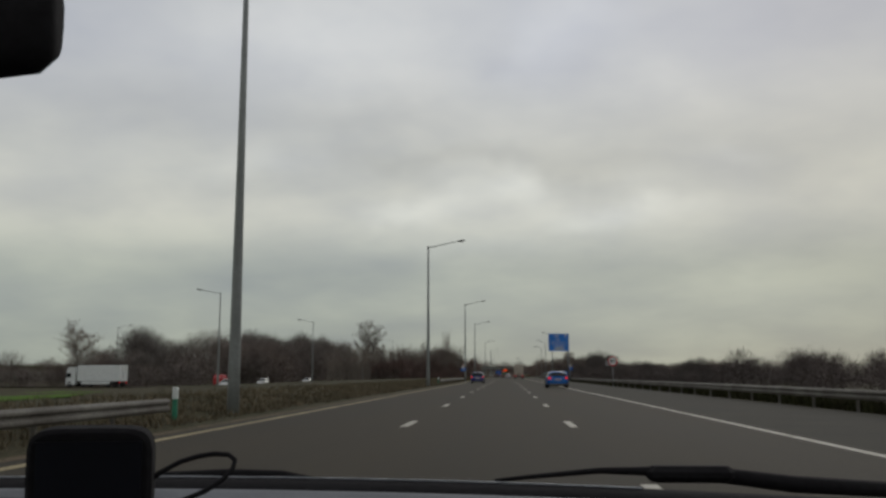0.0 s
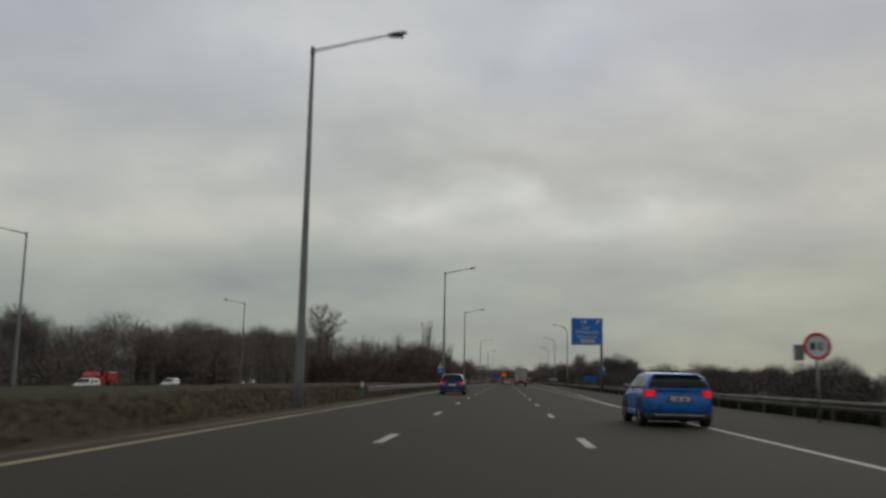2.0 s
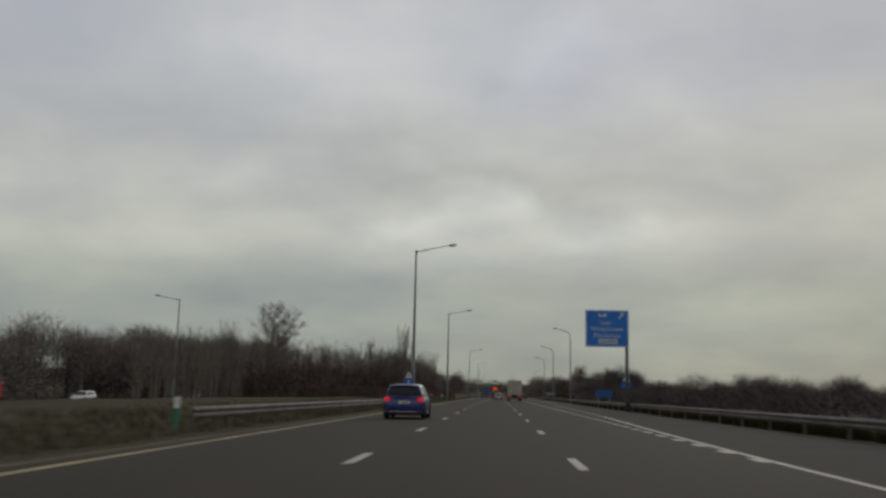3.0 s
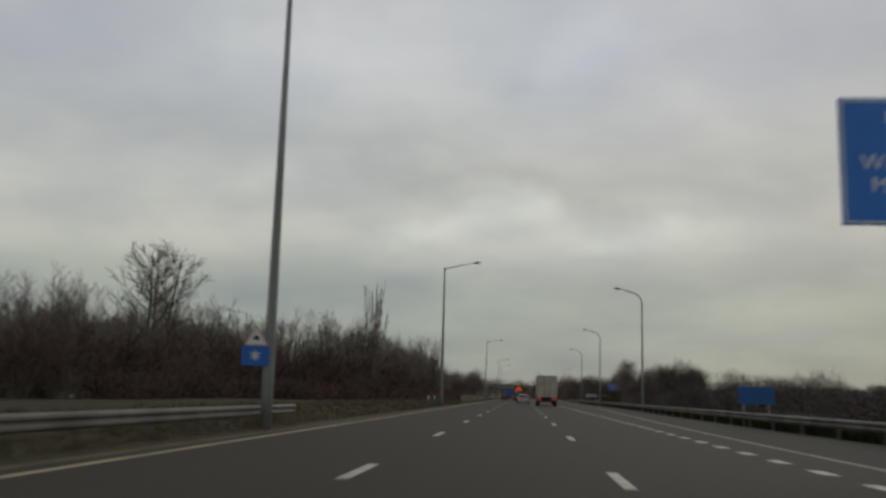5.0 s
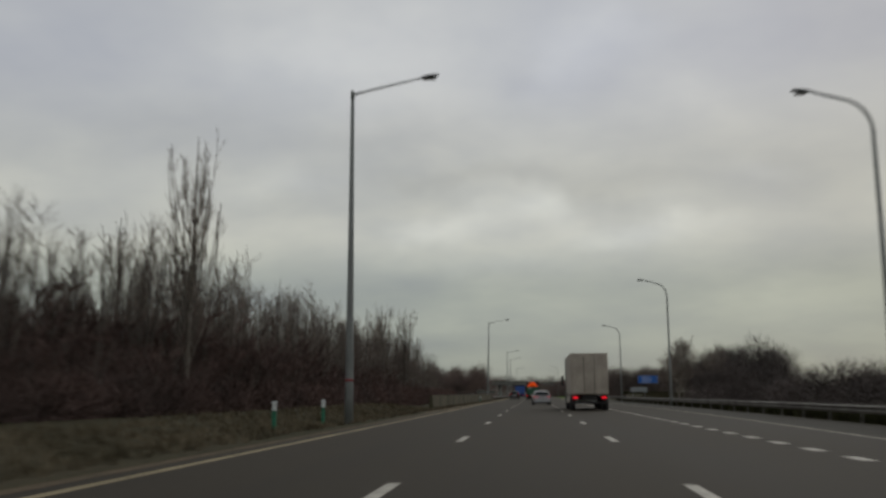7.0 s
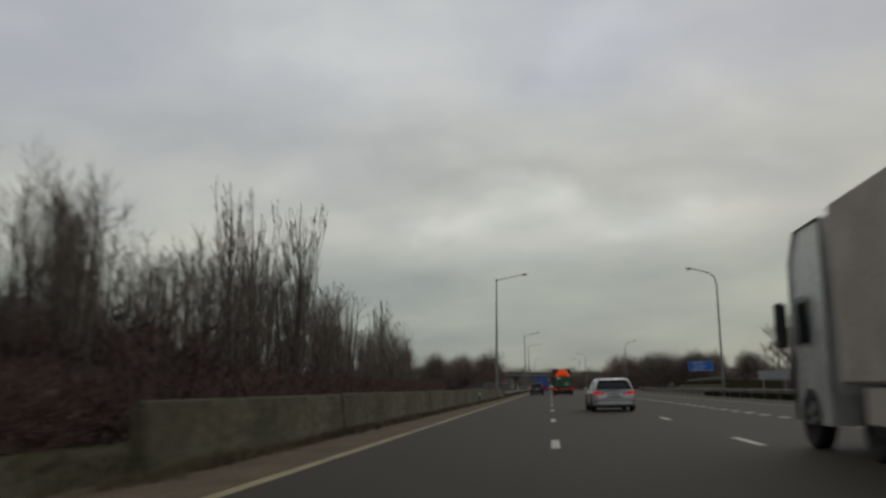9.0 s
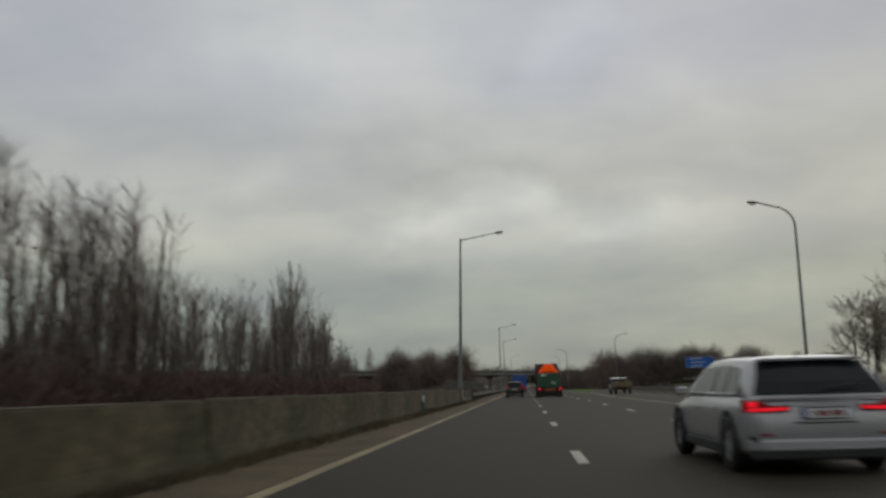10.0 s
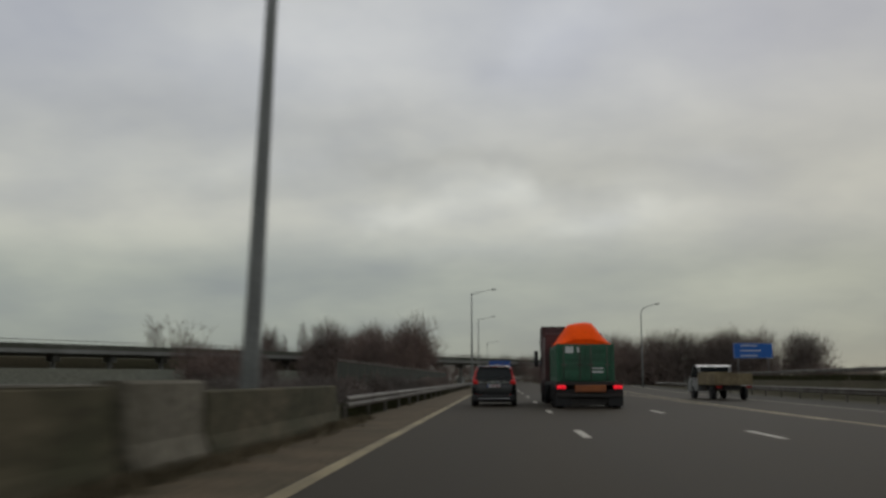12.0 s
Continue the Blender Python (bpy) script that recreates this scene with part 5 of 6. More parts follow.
        for yy in (ya, yf):
            g = Mesh()
            nn = 14
            arc = [math.pi * k / nn for k in range(nn + 1)]
            ro, ri, xo = wheel_r + 0.10, wheel_r + 0.015, s * (hw + 0.006)
            xi = s * (hw - 0.06)
            A = [(xo, yy + ro * math.cos(t), wheel_r + ro * math.sin(t)) for t in arc]
            B = [(xo, yy + ri * math.cos(t), wheel_r + ri * math.sin(t)) for t in arc]
            C = [(xi - s * 0.2, yy + ri * math.cos(t), wheel_r + ri * math.sin(t)) for t in arc]
            g.loft([A, B, C], closed=False)
            g.add([(s * (hw - 0.015), yy + (wheel_r + 0.02) * math.cos(2 * math.pi * k / 20), wheel_r + (wheel_r + 0.02) * math.sin(2 * math.pi * k / 20)) for k in range(20)], [tuple(range(20))])
            part("wheel_arch", g, M["plastic"], ob)
            wheel(ob, s * (hw - 0.085), yy, wheel_r, 0.215, s)
        if roof_rails:
            g = Mesh().tube([(s * gw(top) * 0.90, 0.75, top - 0.02), (s * gw(top) * 0.90, 0.9, top + 0.022), (s * gw(top) * 0.90, L * 0.5, top + 0.024), (s * gw(top) * 0.90, L * 0.56, top - 0.03)], 0.014, 6)
            part("roof_rail", g, M["steel"] if style == "estate" else M["chrome"], ob)
        # head lamp
        part("headlight", Mesh().box(s * hw * 0.72 - 0.16, s * hw * 0.72 + 0.14, L - 0.30, L - 0.16, hood - 0.33, hood - 0.20, 0.03), M["lens"], ob)
    # tail
    if style == "suv":
        for s in (-1, 1):
            g = Mesh().box(s * hw * 0.84 - 0.10, s * hw * 0.84 + 0.12, -0.01, 0.24, belt - 0.15, belt + 0.02, 0.03)
            lamp = part("tail_lamp", g, M["tail_bright"], ob, "tall red tail lamp beside the window")
            part("lamp_strip", Mesh().loft([[(s * (gw(belt) + 0.025), 0.05, belt - 0.02), (s * (gw(belt) + 0.03), 0.34, belt - 0.02), (s * (gw(belt) - 0.05), 0.03, belt - 0.02)],
                                            [(s * (gw(belt + 0.3) + 0.028), 0.17, belt + 0.3), (s * (gw(belt + 0.3) + 0.03), 0.34, belt + 0.3), (s * (gw(belt + 0.3) - 0.02), 0.14, belt + 0.3)],
                                            [(s * (gw(top) + 0.045), 0.31, top - 0.08), (s * (gw(top) + 0.045), 0.44, top - 0.10), (s * (gw(top) + 0.005), 0.27, top - 0.07)]], caps=True), M["tail_bright"], lamp)
        part("high_brake_lamp", Mesh().box(-gw(top) * 0.75, gw(top) * 0.75, y1 - 0.125, y1 - 0.10, top - 0.055, top - 0.038, 0.004), M["tail"], ob)
        part("chrome_bar", Mesh().box(-hw * 0.72, hw * 0.72, -0.005, 0.05, belt - 0.10, belt - 0.045, 0.015), M["chrome"], ob, "bright chrome bar")
        part("badge", disc(Mesh(), -0.02, 0.06, belt - 0.08), M["chrome"], ob)
    else:
        for s in (-1, 1):
            z0 = belt - 0.19
            if style == "estate":
                lamp = part("tail_lamp", wrap(s * 0.44, s * 0.97, lambda u: z0 + 0.02 - 0.03 * (u - 0.44), lambda u: z0 + 0.085 + 0.07 * smooth_step(0.66, 0.82, u), 0.012), M["tail"], ob, "slim red tail lamp")
                part("light_bar", wrap(s * 0.47, s * 0.93, lambda u: z0 + 0.03 - 0.03 * (u - 0.44), lambda u: z0 + 0.062 - 0.02 * (u - 0.44), 0.02), M[tail], lamp)
                part("light_bar", wrap(s * 0.84, s * 0.93, lambda u: z0 + 0.066, lambda u: z0 + 0.13, 0.02, n=3), M[tail], lamp)
                part("bumper_vent", wrap(s * 0.80, s * 0.93, lambda u: 0.36, lambda u: 0.43 + 0.3 * (u - 0.8), 0.008, n=4), M["plastic"], ob)
            else:
                lamp = part("tail_lamp", wrap(s * 0.66, s * 0.975, lambda u: z0 - 0.02 - 0.03 * (u - 0.6), lambda u: z0 + 0.16 - 0.03 * (u - 0.6), 0.014), M["tail_bright"], ob, "broad rounded red tail lamp")
                part("light_bar", wrap(s * 0.69, s * 0.93, lambda u: z0 + 0.00, lambda u: z0 + 0.045, 0.02, n=5), M[tail], lamp)
                part("light_bar", wrap(s * 0.69, s * 0.93, lambda u: z0 + 0.09, lambda u: z0 + 0.13, 0.02, n=5), M[tail], lamp)
    if style == "estate":
        part("bumper", wrap(-0.95, 0.95, lambda u: 0.30, lambda u: 0.42, 0.022, n=16), M[body], ob)
        part("bumper_lip", wrap(-0.93, 0.93, lambda u: 0.20, lambda u: 0.295, 0.012, n=16), M["plastic"], ob, "dark lower lip")
    else:
        part("bumper", wrap(-0.96, 0.96, lambda u: 0.24, lambda u: 0.36 if style == "blue" else 0.47, 0.02, n=16), M["plastic"], ob, "dark lower bumper")
    part("diffuser_trim", wrap(-0.7, 0.7, lambda u: 0.305, lambda u: 0.33, 0.03, n=10), M["rim"], ob)
    part("boot_crease", wrap(-0.78, 0.78, lambda u: belt - 0.035, lambda u: belt - 0.005, 0.022, n=10), M[body], ob)
    for s in (-1, 1):
        part("reflector", wrap(s * 0.66, s * 0.82, lambda u: 0.465, lambda u: 0.49, 0.01, n=3), M["tail"], ob)
    part("boot_recess", wrap(-0.40, 0.40, lambda u: belt - 0.32, lambda u: belt - 0.30, 0.008, n=4), M["chassis"], ob)
    zp = belt - 0.22 if style == "suv" else (belt - 0.20 if style == "estate" else belt - 0.25)
    pl = part("number_plate", Mesh().box(-0.26, 0.26, -0.02, 0.05, zp - 0.06, zp + 0.055, 0.006), M["plate"], ob, "white plate with illegible print")
    g = Mesh()
    for x0, x1 in ((-0.16, -0.13), (-0.09, 0.03), (0.07, 0.2)):
        g.box(x0, x1, -0.024, -0.02, zp - 0.035, zp + 0.03)
    part("plate_print", g, M["plate_bar"], pl)
    part("plate_strip", Mesh().box(-0.258, -0.215, -0.0235, -0.0195, zp - 0.055, zp + 0.05), M["truck_blue"], pl, "narrow blue strip")
    part("plate_frame", frame_lines(Mesh(), -0.275, 0.275, zp - 0.072, zp + 0.068, 0.014, -0.0195), M["plastic"], pl, "thin black frame")
    part("underbody", Mesh().box(-hw * 0.8, hw * 0.8, 0.25, L - 0.3, 0.16, 0.32), M["chassis"], ob)
    part("wiper", Mesh().tube([(0.0, 0.045, belt + 0.06), (0.12, 0.06, belt + 0.10), (hw * 0.5, 0.075, belt + 0.13)], 0.012, 5), M["plastic"], ob)
    part("antenna", Mesh().loft([[(-0.02, 0.75, top), (0.02, 0.75, top), (0.0, 0.95, top)], [(-0.004, 0.74, top + 0.07), (0.004, 0.74, top + 0.07), (0.0, 0.80, top + 0.05)]], caps=True), M["plastic"], ob)
    return ob


car("estate_car", "silver estate car with glowing red tail lamps", pose(0.84, 279.3, 0, 0, 0, 2.0), 4.70, 1.83, 1.41, "white_paint", 0.92, tail="tail_lit", style="estate", roof_rails=True)
car("crossover_car", "bright blue compact crossover with dark bumper", pose(4.77, 76.9, 0, 0, 0, 0.7), 4.19, 1.79, 1.385, "blue_paint", 0.97, sill=0.28, wheel_r=0.345, tail="tail_lit", style="blue", axle=(0.80, 3.38))
car("suv", "dark grey sport utility car with tall tail lamps", pose(-3.75, 363.5, 0), 4.57, 1.82, 1.66, "grey_paint", 1.05, sill=0.30, wheel_r=0.355, style="suv", roof_rails=True)
car("hatchback", "small dark blue hatchback in the inner lane", pose(-3.45, 118.0, 0), 4.0, 1.75, 1.46, "dark_blue", 0.95, tail="tail_lit", style="blue", axle=(0.75, 3.25))
for x, y, c, label in ((-50.0, 157, "pale_paint", "pale car on the opposite carriageway"), (-53.0, 192, "pale_paint", "pale car on the opposite carriageway"), (-53.0, 236, "pale_paint", "pale car on the opposite carriageway")):
    car("hatchback", label, pose(x, y + 4, -1.12, 0, 0, 180), 4.3, 1.78, 1.5, c, 0.97, style="blue", group="oncoming cars")


def truck_wheels(ob, ys, hw, r=0.5):
    for y in ys:
        for s in (-1, 1):
            wheel(ob, s * (hw - 0.16), y, r, 0.30, s, rim="chassis")


def tractor(ob, y, col, hw=1.25, zt=3.6):
    """The cab in front of a load."""
    prof = [(0.0, 0.9), (0.0, zt), (1.5, zt), (1.95, zt - 0.5), (2.1, 1.6), (2.1, 0.45), (1.8, 0.4), (0.1, 0.4)]
    cab = part("cab", Mesh().loft([[(-hw + 0.05, y + a, b) for a, b in prof], [(-hw, y + a, b) for a, b in prof], [(hw, y + a, b) for a, b in prof], [(hw - 0.05, y + a, b) for a, b in prof]], caps=True), M[col], ob)
    part("windscreen", Mesh().quad((-hw + 0.1, y + 2.105, 1.65), (hw - 0.1, y + 2.105, 1.65), (hw - 0.1, y + 1.98, zt - 0.55), (-hw + 0.1, y + 1.98, zt - 0.55)), M["glass"], cab)
    for s in (-1, 1):
        part("side_window", Mesh().quad((s * (hw + 0.006), y + 1.0, 1.75), (s * (hw + 0.006), y + 1.9, 1.75), (s * (hw + 0.006), y + 1.8, 2.55), (s * (hw + 0.006), y + 1.0, 2.55)), M["glass"], cab)
        part("mirror", Mesh().box(s * (hw + 0.2) - 0.1, s * (hw + 0.2) + 0.1, y + 1.85, y + 2.0, 1.7, 2.5, 0.04), M["plastic"], cab)


def container_truck(m):
    ob = thing("container_truck", "green container lorry with orange tarpaulin load", "truck", at=m)
    hw, z0, z1, L = 1.08, 1.02, 2.47, 4.8
    g = Mesh().box(-hw, hw, 0.05, L, z0, z1)
    n = 22
    for s in (-1, 1):
        for k in range(n):
            y = 0.35 + (L - 0.6) * k / n
            g.box(s * hw - 0.018, s * hw + 0.018, y, y + (L - 0.6) / n * 0.5, z0 + 0.18, z1 - 0.14)
    con = part("container", g, M["container"], ob, "weathered green corrugated steel container", pose(0, 1.4, 0))
    for x in (-hw, hw):
        part("corner_post", Mesh().box(x - 0.06, x + 0.06, 0.0, 0.14, z0 - 0.02, z1 + 0.02, 0.015), M["container"], con)
    for s in (-1, 1):
        d = Mesh().box(min(s * 0.02, s * (hw - 0.09)), max(s * 0.02, s * (hw - 0.09)), 0.02, 0.06, z0 + 0.06, z1 - 0.08, 0.01)
        for k in range(4):
            zz = z0 + 0.16 + 0.34 * k
            d.box(min(s * 0.08, s * (hw - 0.16)), max(s * 0.08, s * (hw - 0.16)), 0.0, 0.025, zz, zz + 0.2, 0.008)
        part("door", d, M["container"], con)
        for x in (0.22, 0.85):
            part("lock_rod", Mesh().tube([(s * x, -0.015, z0 + 0.05), (s * x, -0.015, z1 - 0.06)], 0.018, 6), M["steel"], con)
            part("rod_handle", Mesh().box(s * x - 0.12, s * x + 0.12, -0.035, -0.01, z0 + 0.62, z0 + 0.66), M["steel"], con)
    part("data_plate", Mesh().box(-0.78, -0.46, -0.012, -0.004, 2.12, 2.38), M["sign_white"], con, "white plate, print illegible")
    part("data_plate", Mesh().box(-0.32, -0.24, -0.012, -0.004, 2.15, 2.35), M["sign_white"], con)
    part("data_plate", Mesh().box(0.25, 0.7, -0.012, -0.004, 1.35, 1.42).box(0.25, 0.7, -0.012, -0.004, 1.5, 1.55), M["sign_white"], con)
    # sheeted load
    rings = []
    for t in [k / 14 for k in range(15)]:
        y = 0.1 + 4.5 * t
        e = math.sin(math.pi * min(t * 3.2, 1.0) / 2) * math.sin(math.pi * min((1 - t) * 3.2, 1.0) / 2)
        h = 0.18 + 0.70 * e
        ring = []
        for k in range(15):
            u = 2 * k / 14 - 1
            w = hw * 0.97
            prof_z = h * (1 - max(abs(u) - 0.42, 0) / 0.58 * 0.98) if abs(u) > 0.42 else h * (1 + 0.05 * math.cos(u * 3))
            nz = noise.noise(Vector((u * 2.2, y * 0.9, 3.1))) * 0.09 + noise.noise(Vector((u * 6, y * 2.5, 1.0))) * 0.03
            ring.append((u * w * (0.98 if t in (0, 1) else 1.0), y, z1 + 0.02 + max(prof_z + nz * (1 if abs(u) < 0.95 else 0.2), 0.01)))
        rings.append(ring)
    part("tarpaulin", Mesh().loft(rings, closed=False, smooth=True).add(rings[0] + [(p[0], p[1], z1 + 0.005) for p in rings[0]], [(k, 15 + k, 16 + k, k + 1) for k in range(14)]), M["tarp"], ob, "bright orange humped tarpaulin", pose(0, 1.4, 0))
    part("chassis", Mesh().box(-0.5, 0.5, 0.3, 11.0, 0.72, 1.0).box(-1.25, 1.25, 0.1, 6.3, 0.88, 1.0), M["chassis"], ob)
    part("rear_bar", Mesh().box(-0.55, 0.62, -0.02, 0.06, 0.62, 0.88, 0.02), M["rust"], ob, "orange-brown rear warning bar")
    part("underrun_bar", Mesh().box(-1.25, 1.25, 0.02, 0.14, 0.42, 0.56, 0.02), M["chassis"], ob)
    for s in (-1, 1):
        part("tail_lamp", Mesh().box(s * 1.06 - 0.17, s * 1.06 + 0.17, -0.03, 0.06, 0.74, 0.87, 0.02), M["tail_lit"], ob, "red tail lamp")
        part("mudguard", Mesh().box(s * 0.98 - 0.27, s * 0.98 + 0.27, 0.06, 0.09, 0.10, 0.72), M["rubber"], ob)
    # dark panel added to close the bright gap under the chassis
    part("underside_filler", Mesh().box(-0.70, 0.70, 0.2, 0.25, 0.14, 0.72), M["chassis"], ob)
    part("headboard", Mesh().box(-1.28, 1.28, 6.35, 6.5, 1.0, 3.15, 0.03), M["maroon"], ob, "dark maroon headboard")
    tractor(ob, 9.0, "maroon")
    part("second_load", Mesh().box(-1.24, 1.2, 6.55, 8.8, 1.05, 3.05, 0.05), M["maroon"], ob, "dark maroon load body")
    truck_wheels(ob, (0.75, 2.05, 3.35, 7.9, 10.5), 1.25)
    return ob


container_truck(pose(-0.12, 361.0, 0, 0, 0, 0.6))


def box_truck(label, m, panel, cabcol, L, z1=3.8, hw=1.25, group=""):
    ob = thing("box_truck", label, "truck", group, m)
    body = part("box", Mesh().box(-hw, hw, 0, L, 1.05, z1, 0.04), M[panel], ob)
    for s in (-1, 1):
        part("rear_door", Mesh().box(min(s * 0.02, s * (hw - 0.08)), max(s * 0.02, s * (hw - 0.08)), -0.02, 0.02, 1.12, z1 - 0.1, 0.01), M[panel], body)
        part("tail_lamp", Mesh().box(s * 0.95 - 0.16, s * 0.95 + 0.16, -0.03, 0.05, 0.78, 0.92, 0.015), M["tail_lit"], ob)
        part("door_rod", Mesh().tube([(s * 0.35, -0.03, 1.15), (s * 0.35, -0.03, z1 - 0.15)], 0.02, 6), M["steel"], body)
    part("chassis", Mesh().box(-0.5, 0.5, 0.2, L + 2.4, 0.7, 1.05), M["chassis"], ob)
    part("underrun_bar", Mesh().box(-hw, hw, 0.02, 0.12, 0.45, 0.58, 0.02), M["chassis"], ob)
    for s in (-1, 1):
        part("side_skirt", Mesh().box(s * (hw - 0.02) - 0.02, s * (hw - 0.02) + 0.02, min(2.0, L * 0.4), L - 1.0, 0.5, 1.0), M[panel], ob)
    tractor(ob, L + 0.5, cabcol, zt=min(z1, 3.7))
    truck_wheels(ob, (1.0, 2.3, L - 1.2, L + 1.8), hw)
    return ob


box_truck("dusty beige box lorry in the outer lane", pose(3.7, 246.0, 0), "beige", "pale_paint", 8.0)
box_truck("blue box lorry far ahead in the inner lane", pose(-3.6, 432.0, 0), "truck_blue", "truck_blue", 8.0, 3.2)
box_truck("white box lorry side-on beyond the grass", pose(-71.0, 163.0, -1.06, 0, 0, 76), "white_box", "white_box", 9.4, 4.0)
box_truck("red lorry on the opposite carriageway", pose(-55.0, 176.0, -1.12, 0, 0, 180), "red_paint", "red_paint", 3.2, 2.3)


def dropside_truck(m):
    ob = thing("dropside_truck", "small grey lorry with dusty beige dropside bed", "truck", at=m)
    hw = 1.0
    bed = part("bed", Mesh().box(-hw, hw, 0, 3.2, 0.78, 0.9, 0.02), M["bed"], ob)
    for a in ((-hw, -hw + 0.05, 0, 3.2), (hw - 0.05, hw, 0, 3.2), (-hw + 0.055, hw - 0.055, 0, 0.05), (-hw + 0.055, hw - 0.055, 3.15, 3.2)):
        part("dropside", Mesh().box(*a, 0.905, 1.42 if a[2] < 3 else 1.5, 0.01), M["bed"], bed, "ribbed beige side board")
    part("load", Mesh().box(-0.85, 0.85, 0.4, 2.9, 0.91, 1.42, 0.12), M["steel"], ob, "grey covered load")
    prof = [(0.0, 0.45), (0.0, 1.80), (0.35, 1.90), (0.9, 1.87), (1.5, 1.30), (2.0, 1.15), (2.15, 0.8), (2.15, 0.4)]
    cab = part("cab", Mesh().loft([[(x, 3.3 + a, b) for a, b in prof] for x in (-0.92, -0.97, 0.97, 0.92)], caps=True), M["dull_paint"], ob)
    for s in (-1, 1):
        part("side_window", Mesh().quad((s * 0.976, 3.45, 1.2), (s * 0.976, 4.6, 1.2), (s * 0.976, 4.15, 1.78), (s * 0.976, 3.45, 1.78)), M["glass"], cab)
        part("tail_lamp", Mesh().box(s * 0.8 - 0.14, s * 0.8 + 0.14, -0.02, 0.05, 0.62, 0.74, 0.01), M["tail"], ob)
    part("chassis", Mesh().box(-0.45, 0.45, 0.2, 5.0, 0.5, 0.76), M["chassis"], ob)
    part("rear_window", Mesh().quad((-0.75, 3.294, 1.2), (0.75, 3.294, 1.2), (0.8, 3.294, 1.79), (-0.8, 3.294, 1.79)), M["glass"], cab)
    for y in (1.0, 4.5):
        for s in (-1, 1):
            wheel(ob, s * 0.84, y, 0.36, 0.24, s, rim="chassis")
    return ob


dropside_truck(pose(8.9, 375.5, 0, 0, 0, 4.0))


# ---------------------------------------------------------------- the car that carries the camera, as it stands at the start
def camera_car():
    M["dash"] = material("blue_grey_soft_dashboard", (0.085, 0.090, 0.105), 0.75, var=0.15, scale=6, fine=180, second=(0.040, 0.044, 0.056), bump=0.2)
    M["matt_black"] = material("matt_black_plastic", (0.014, 0.013, 0.014), 0.9, var=0.15, scale=8, fine=120, second=(0.010, 0.009, 0.010), bump=0.1, spec=0.12)
    M["screen"] = material("dark_switched_off_screen", (0.006, 0.006, 0.010), 0.35, var=0.1, scale=6, fine=60, bump=0, spec=0.25)
    M["lining"] = material("dark_grey_cabin_lining", (0.05, 0.05, 0.05), 0.9, var=0.2, scale=4, fine=90, bump=0.3)
    ob = thing("carrying_car", "dark car with open windscreen frame and grey dashboard", "car", at=pose(0.05, -2.55, 0))
    hw, L = 0.9, 4.25
    st = [(0.0, 0.74, 0.40, 0.66), (0.06, 0.84, 0.30, 0.80), (0.2, 0.88, 0.24, 0.90), (0.8, hw, 0.22, 0.93), (1.9, hw, 0.22, 0.93), (2.9, hw, 0.22, 0.93), (3.35, hw, 0.22, 0.90), (3.8, 0.87, 0.24, 0.82), (4.12, 0.78, 0.28, 0.70), (L, 0.62, 0.36, 0.60)]
    rings = []
    for y, w, z0, z1 in st:
        d = z1 - z0
        half = [(w * 0.55, z0), (w * 0.93, z0 + 0.02), (w * 0.985, z0 + d * 0.3), (w, z0 + d * 0.6), (w * 0.96, z1 - 0.03), (w * 0.9, z1), (w * 0.5, z1 + 0.015)]
        rings.append([(x, y, z) for x, z in half] + [(-x, y, z) for x, z in reversed(half)])
    part("body", Mesh().loft(rings, caps=True, smooth=True), M["grey_paint"], ob)
    part("roof", Mesh().loft([[(x * w, y, z - 0.05 * x * x) for x in (-1, -0.6, 0, 0.6, 1)] + [(x * w * 0.97, y, z - 0.05 - 0.05 * x * x) for x in (1, 0.6, 0, -0.6, -1)]
                              for y, w, z in ((0.35, 0.60, 1.42), (0.8, 0.64, 1.48), (1.6, 0.66, 1.50), (2.25, 0.64, 1.47))], caps=True, smooth=True), M["grey_paint"], ob)
    for s in (-1, 1):
        part("pillar", Mesh().tube([(s * 0.64, 2.22, 1.42), (s * 0.76, 2.75, 1.17), (s * 0.85, 3.25, 0.92)], 0.045, 8), M["lining"], ob)
        part("pillar", Mesh().tube([(s * 0.64, 1.35, 1.44), (s * 0.84, 1.30, 0.92)], 0.05, 8), M["lining"], ob)
        part("pillar", Mesh().tube([(s * 0.60, 0.38, 1.38), (s * 0.82, 0.22, 0.90)], 0.06, 8), M["lining"], ob)
        for y in (0.82, 3.38):
            wheel(ob, s * (hw - 0.09), y, 0.32, 0.21, s)
    x0 = -0.05
    # local y of the eye is 2.26; the dashboard runs ahead of it
    rows_ = []
    for y, z in ((2.66, 0.90), (2.70, 0.955), (2.80, 0.983), (3.05, 0.9905), (3.17, 0.9905), (3.20, 0.9895), (3.22, 0.975), (3.28, 0.93)):
        rows_.append([(x, y - 0.10 * (x / 0.85) ** 2, z - 0.012 * (x / 0.85) ** 2) for x in [0.85 * (k / 8 - 1) for k in range(17)]])
    part("dashboard", Mesh().loft(rows_, closed=False, smooth=True), M["dash"], ob, "blue-grey textured dashboard top")
    part("vent_slot", Mesh().box(-0.35, 0.35, 3.06, 3.10, 0.987, 0.9925, 0.002), M["matt_black"], ob)
    rows_ = []
    for y, z in ((3.27, 0.94), (3.29, 0.979), (3.33, 0.987), (3.37, 0.981), (3.38, 0.93)):
        rows_.append([(x, y - 0.12 * (x / 0.85) ** 2, z - 0.012 * (x / 0.85) ** 2) for x in [0.85 * (k / 8 - 1) for k in range(17)]])
    part("cowl", Mesh().loft(rows_, closed=False, smooth=True), M["matt_black"], ob, "black windscreen sill")
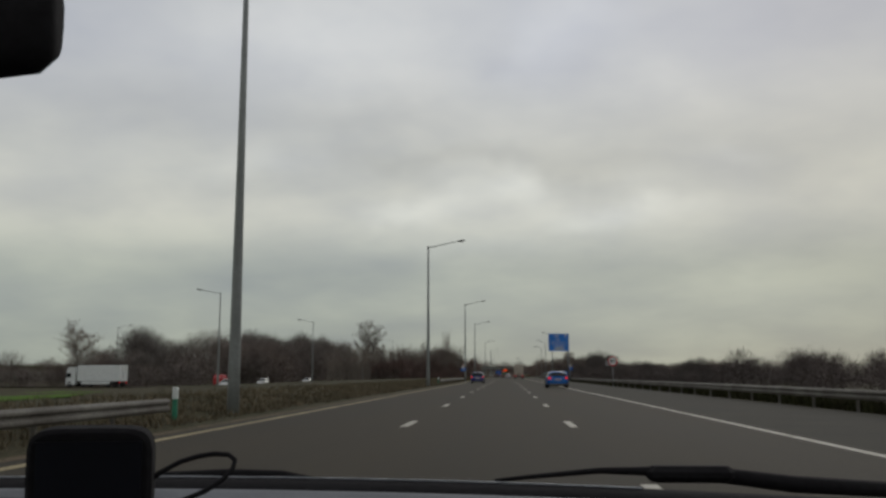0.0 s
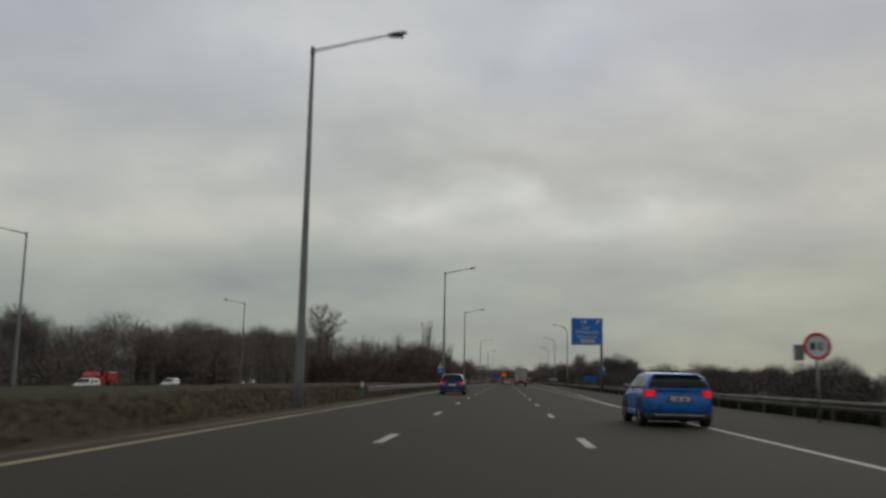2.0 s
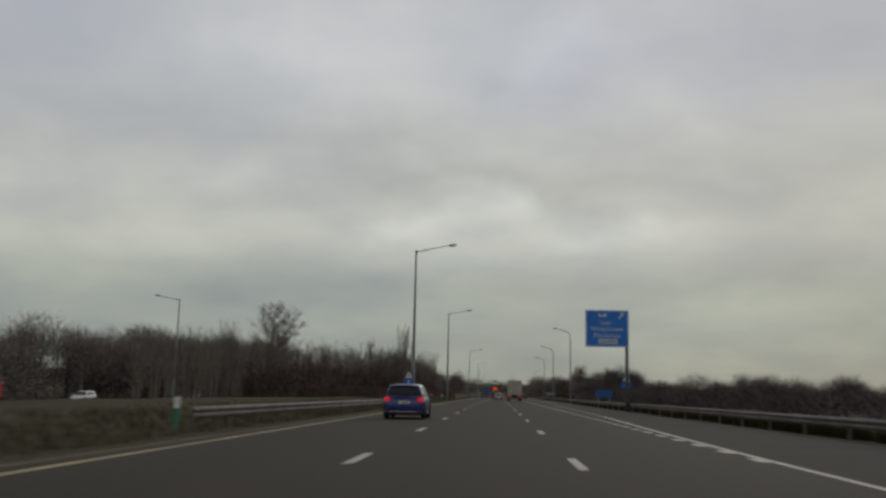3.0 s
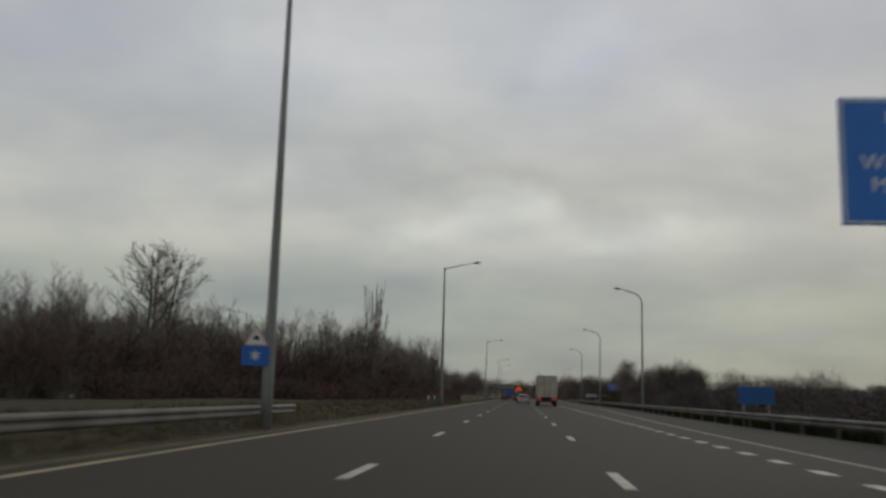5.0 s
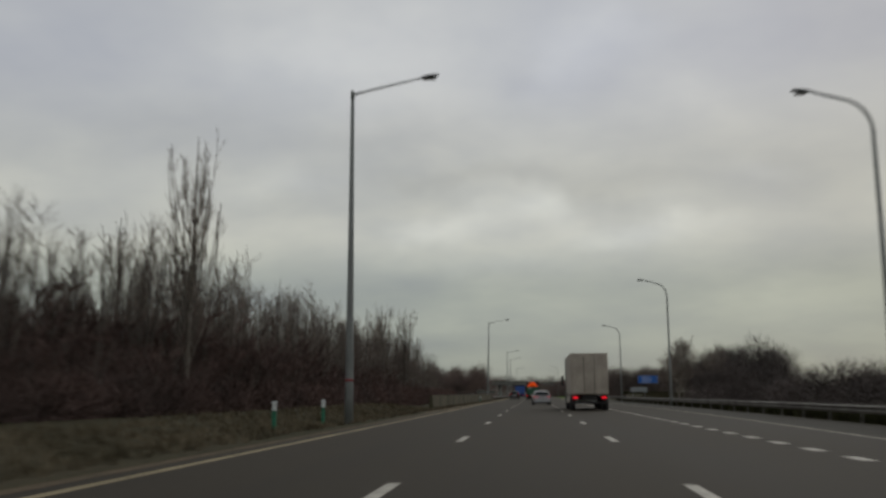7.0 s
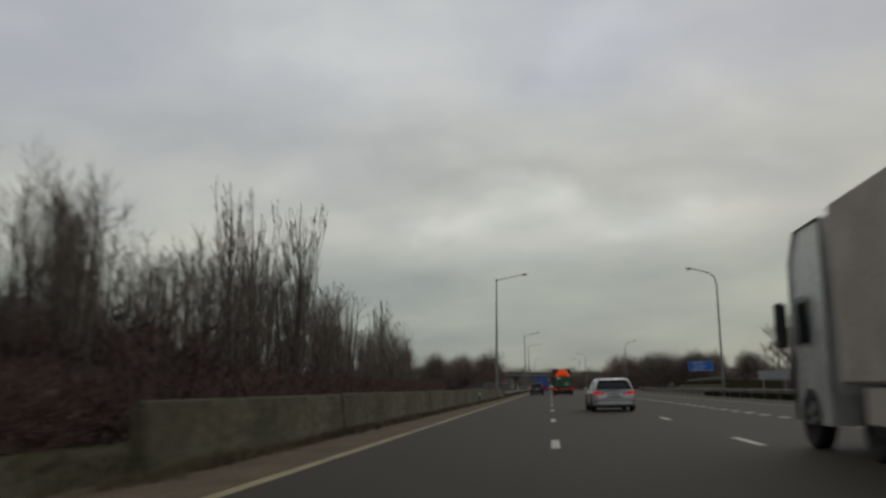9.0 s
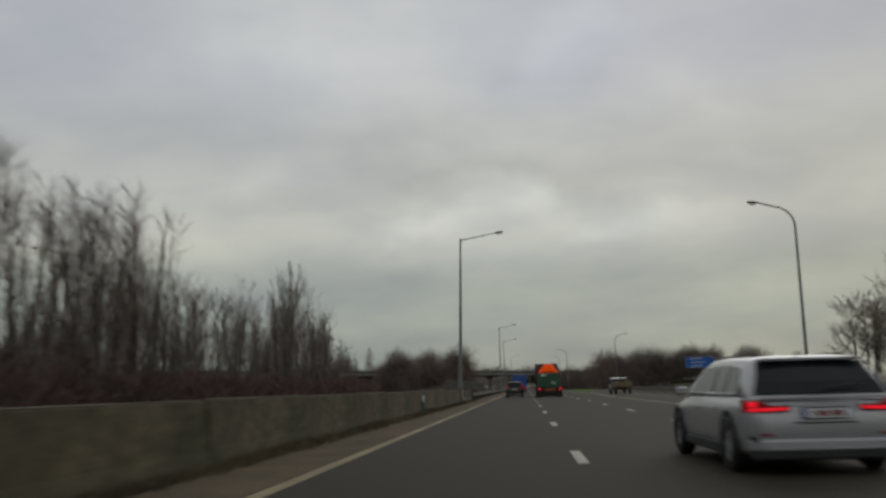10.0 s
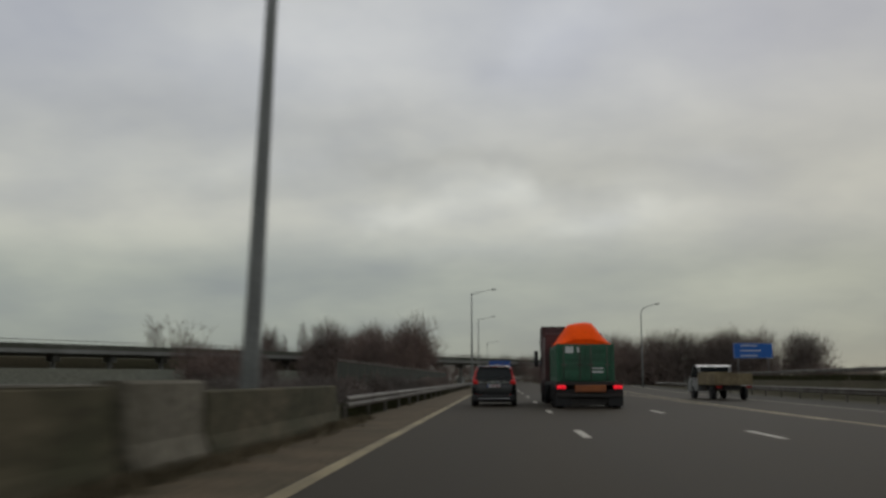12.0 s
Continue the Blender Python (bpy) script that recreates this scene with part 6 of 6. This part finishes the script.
    # pale strip added on the sill to paint the bonnet edge's reflection
    M["bonnet_glint"] = material("pale_grey_bonnet_glint", (0.30, 0.31, 0.33), 0.6, var=0.2, scale=5, fine=60)
    xs_s = [-0.8 + 1.3 * k / 12 for k in range(13)]
    part("bonnet_edge_glint", Mesh().loft([[(x, 3.330 - 0.12 * (x / 0.85) ** 2 + dy, zz - 0.012 * (x / 0.85) ** 2) for dy, zz in ((0.0, 0.9868), (-0.003, 0.9868), (-0.003, 0.9884), (0.0, 0.9884))] for x in xs_s], caps=True), M["bonnet_glint"], ob, "thin pale strip drawn as the bonnet edge reflection")
    wip = part("wiper", Mesh().tube([(0.335, 3.447, 0.9715), (0.38, 3.450, 0.9765), (0.426, 3.453, 0.9805), (0.47, 3.455, 0.9845), (0.53, 3.458, 0.984), (0.64, 3.466, 0.977), (0.72, 3.474, 0.967), (0.84, 3.484, 0.960)],
                                    [0.0025, 0.003, 0.0035, 0.004, 0.006, 0.010, 0.011, 0.010], 8), M["matt_black"], ob, "black wiper arm at rest")
    part("wiper_hinge", Mesh().box(0.530, 0.642, 3.445, 3.475, 0.970, 0.991, 0.007), M["matt_black"], wip)
    part("wiper", Mesh().tube([(-0.12, 3.415, 0.977), (-0.01, 3.425, 0.9805), (0.06, 3.43, 0.979), (0.10, 3.432, 0.973)], [0.005, 0.0065, 0.006, 0.004], 8), M["matt_black"], ob, "black wiper arm at rest")
    mir = Mesh()
    rr = []
    for x, k in ((-0.17, 0.6), (-0.155, 0.9), (-0.12, 1.0), (0.033, 1.0), (0.058, 0.93), (0.069, 0.68)):
        rr.append([(x, 2.785 + 0.016 * k * math.cos(a), 1.329 + 0.036 * k * (abs(math.sin(a)) ** 0.6) * (1 if math.sin(a) > 0 else -1)) for a in [2 * math.pi * j / 16 for j in range(16)]])
    m = part("interior_mirror", mir.loft(rr, caps=True, smooth=True), M["matt_black"], ob, "black interior rear-view mirror housing")
    part("mirror_stem", Mesh().tube([(-0.05, 2.80, 1.34), (-0.05, 2.86, 1.42)], 0.012, 8), M["matt_black"], m)
    return ob


camera_car()


def sat_nav():
    ob = thing("sat_nav", "black satellite navigation unit with dark screen", "navigation unit", at=pose(0.058, 0.455, 0.904, 6, 0, 14))
    body = []
    for y, k in ((-0.012, 0.93), (-0.009, 1.0), (0.010, 1.0), (0.018, 0.9)):
        body.append([(0.049 * k * math.copysign(abs(math.cos(a)) ** 0.35, math.cos(a)), y, 0.118 + 0.044 * k * math.copysign(abs(math.sin(a)) ** 0.35, math.sin(a))) for a in [2 * math.pi * j / 28 for j in range(28)]])
    part("case", Mesh().loft(body, caps=True, smooth=False), M["matt_black"], ob)
    part("screen", Mesh().box(-0.041, 0.041, -0.0138, -0.0125, 0.084, 0.152), M["screen"], ob, "dark unlit screen")
    part("mount", Mesh().tube([(0, 0.012, 0.10), (0, 0.05, 0.085), (0, 0.07, 0.068)], [0.012, 0.010, 0.022], 10), M["matt_black"], ob)
    c = thing("power_cable", "thin black looped power cable", "cable", at=pose(0, 0, 0))
    pts = [(0.104, 0.460, 1.021), (0.112, 0.465, 1.027), (0.124, 0.474, 1.034), (0.137, 0.480, 1.038), (0.150, 0.482, 1.040), (0.163, 0.482, 1.0395), (0.1695, 0.48, 1.035), (0.169, 0.475, 1.028), (0.163, 0.466, 1.020), (0.152, 0.455, 1.012), (0.138, 0.445, 1.006), (0.12, 0.44, 1.000)]
    part("cord", Mesh().tube(pts, 0.0022, 6), M["matt_black"], c)


sat_nav()
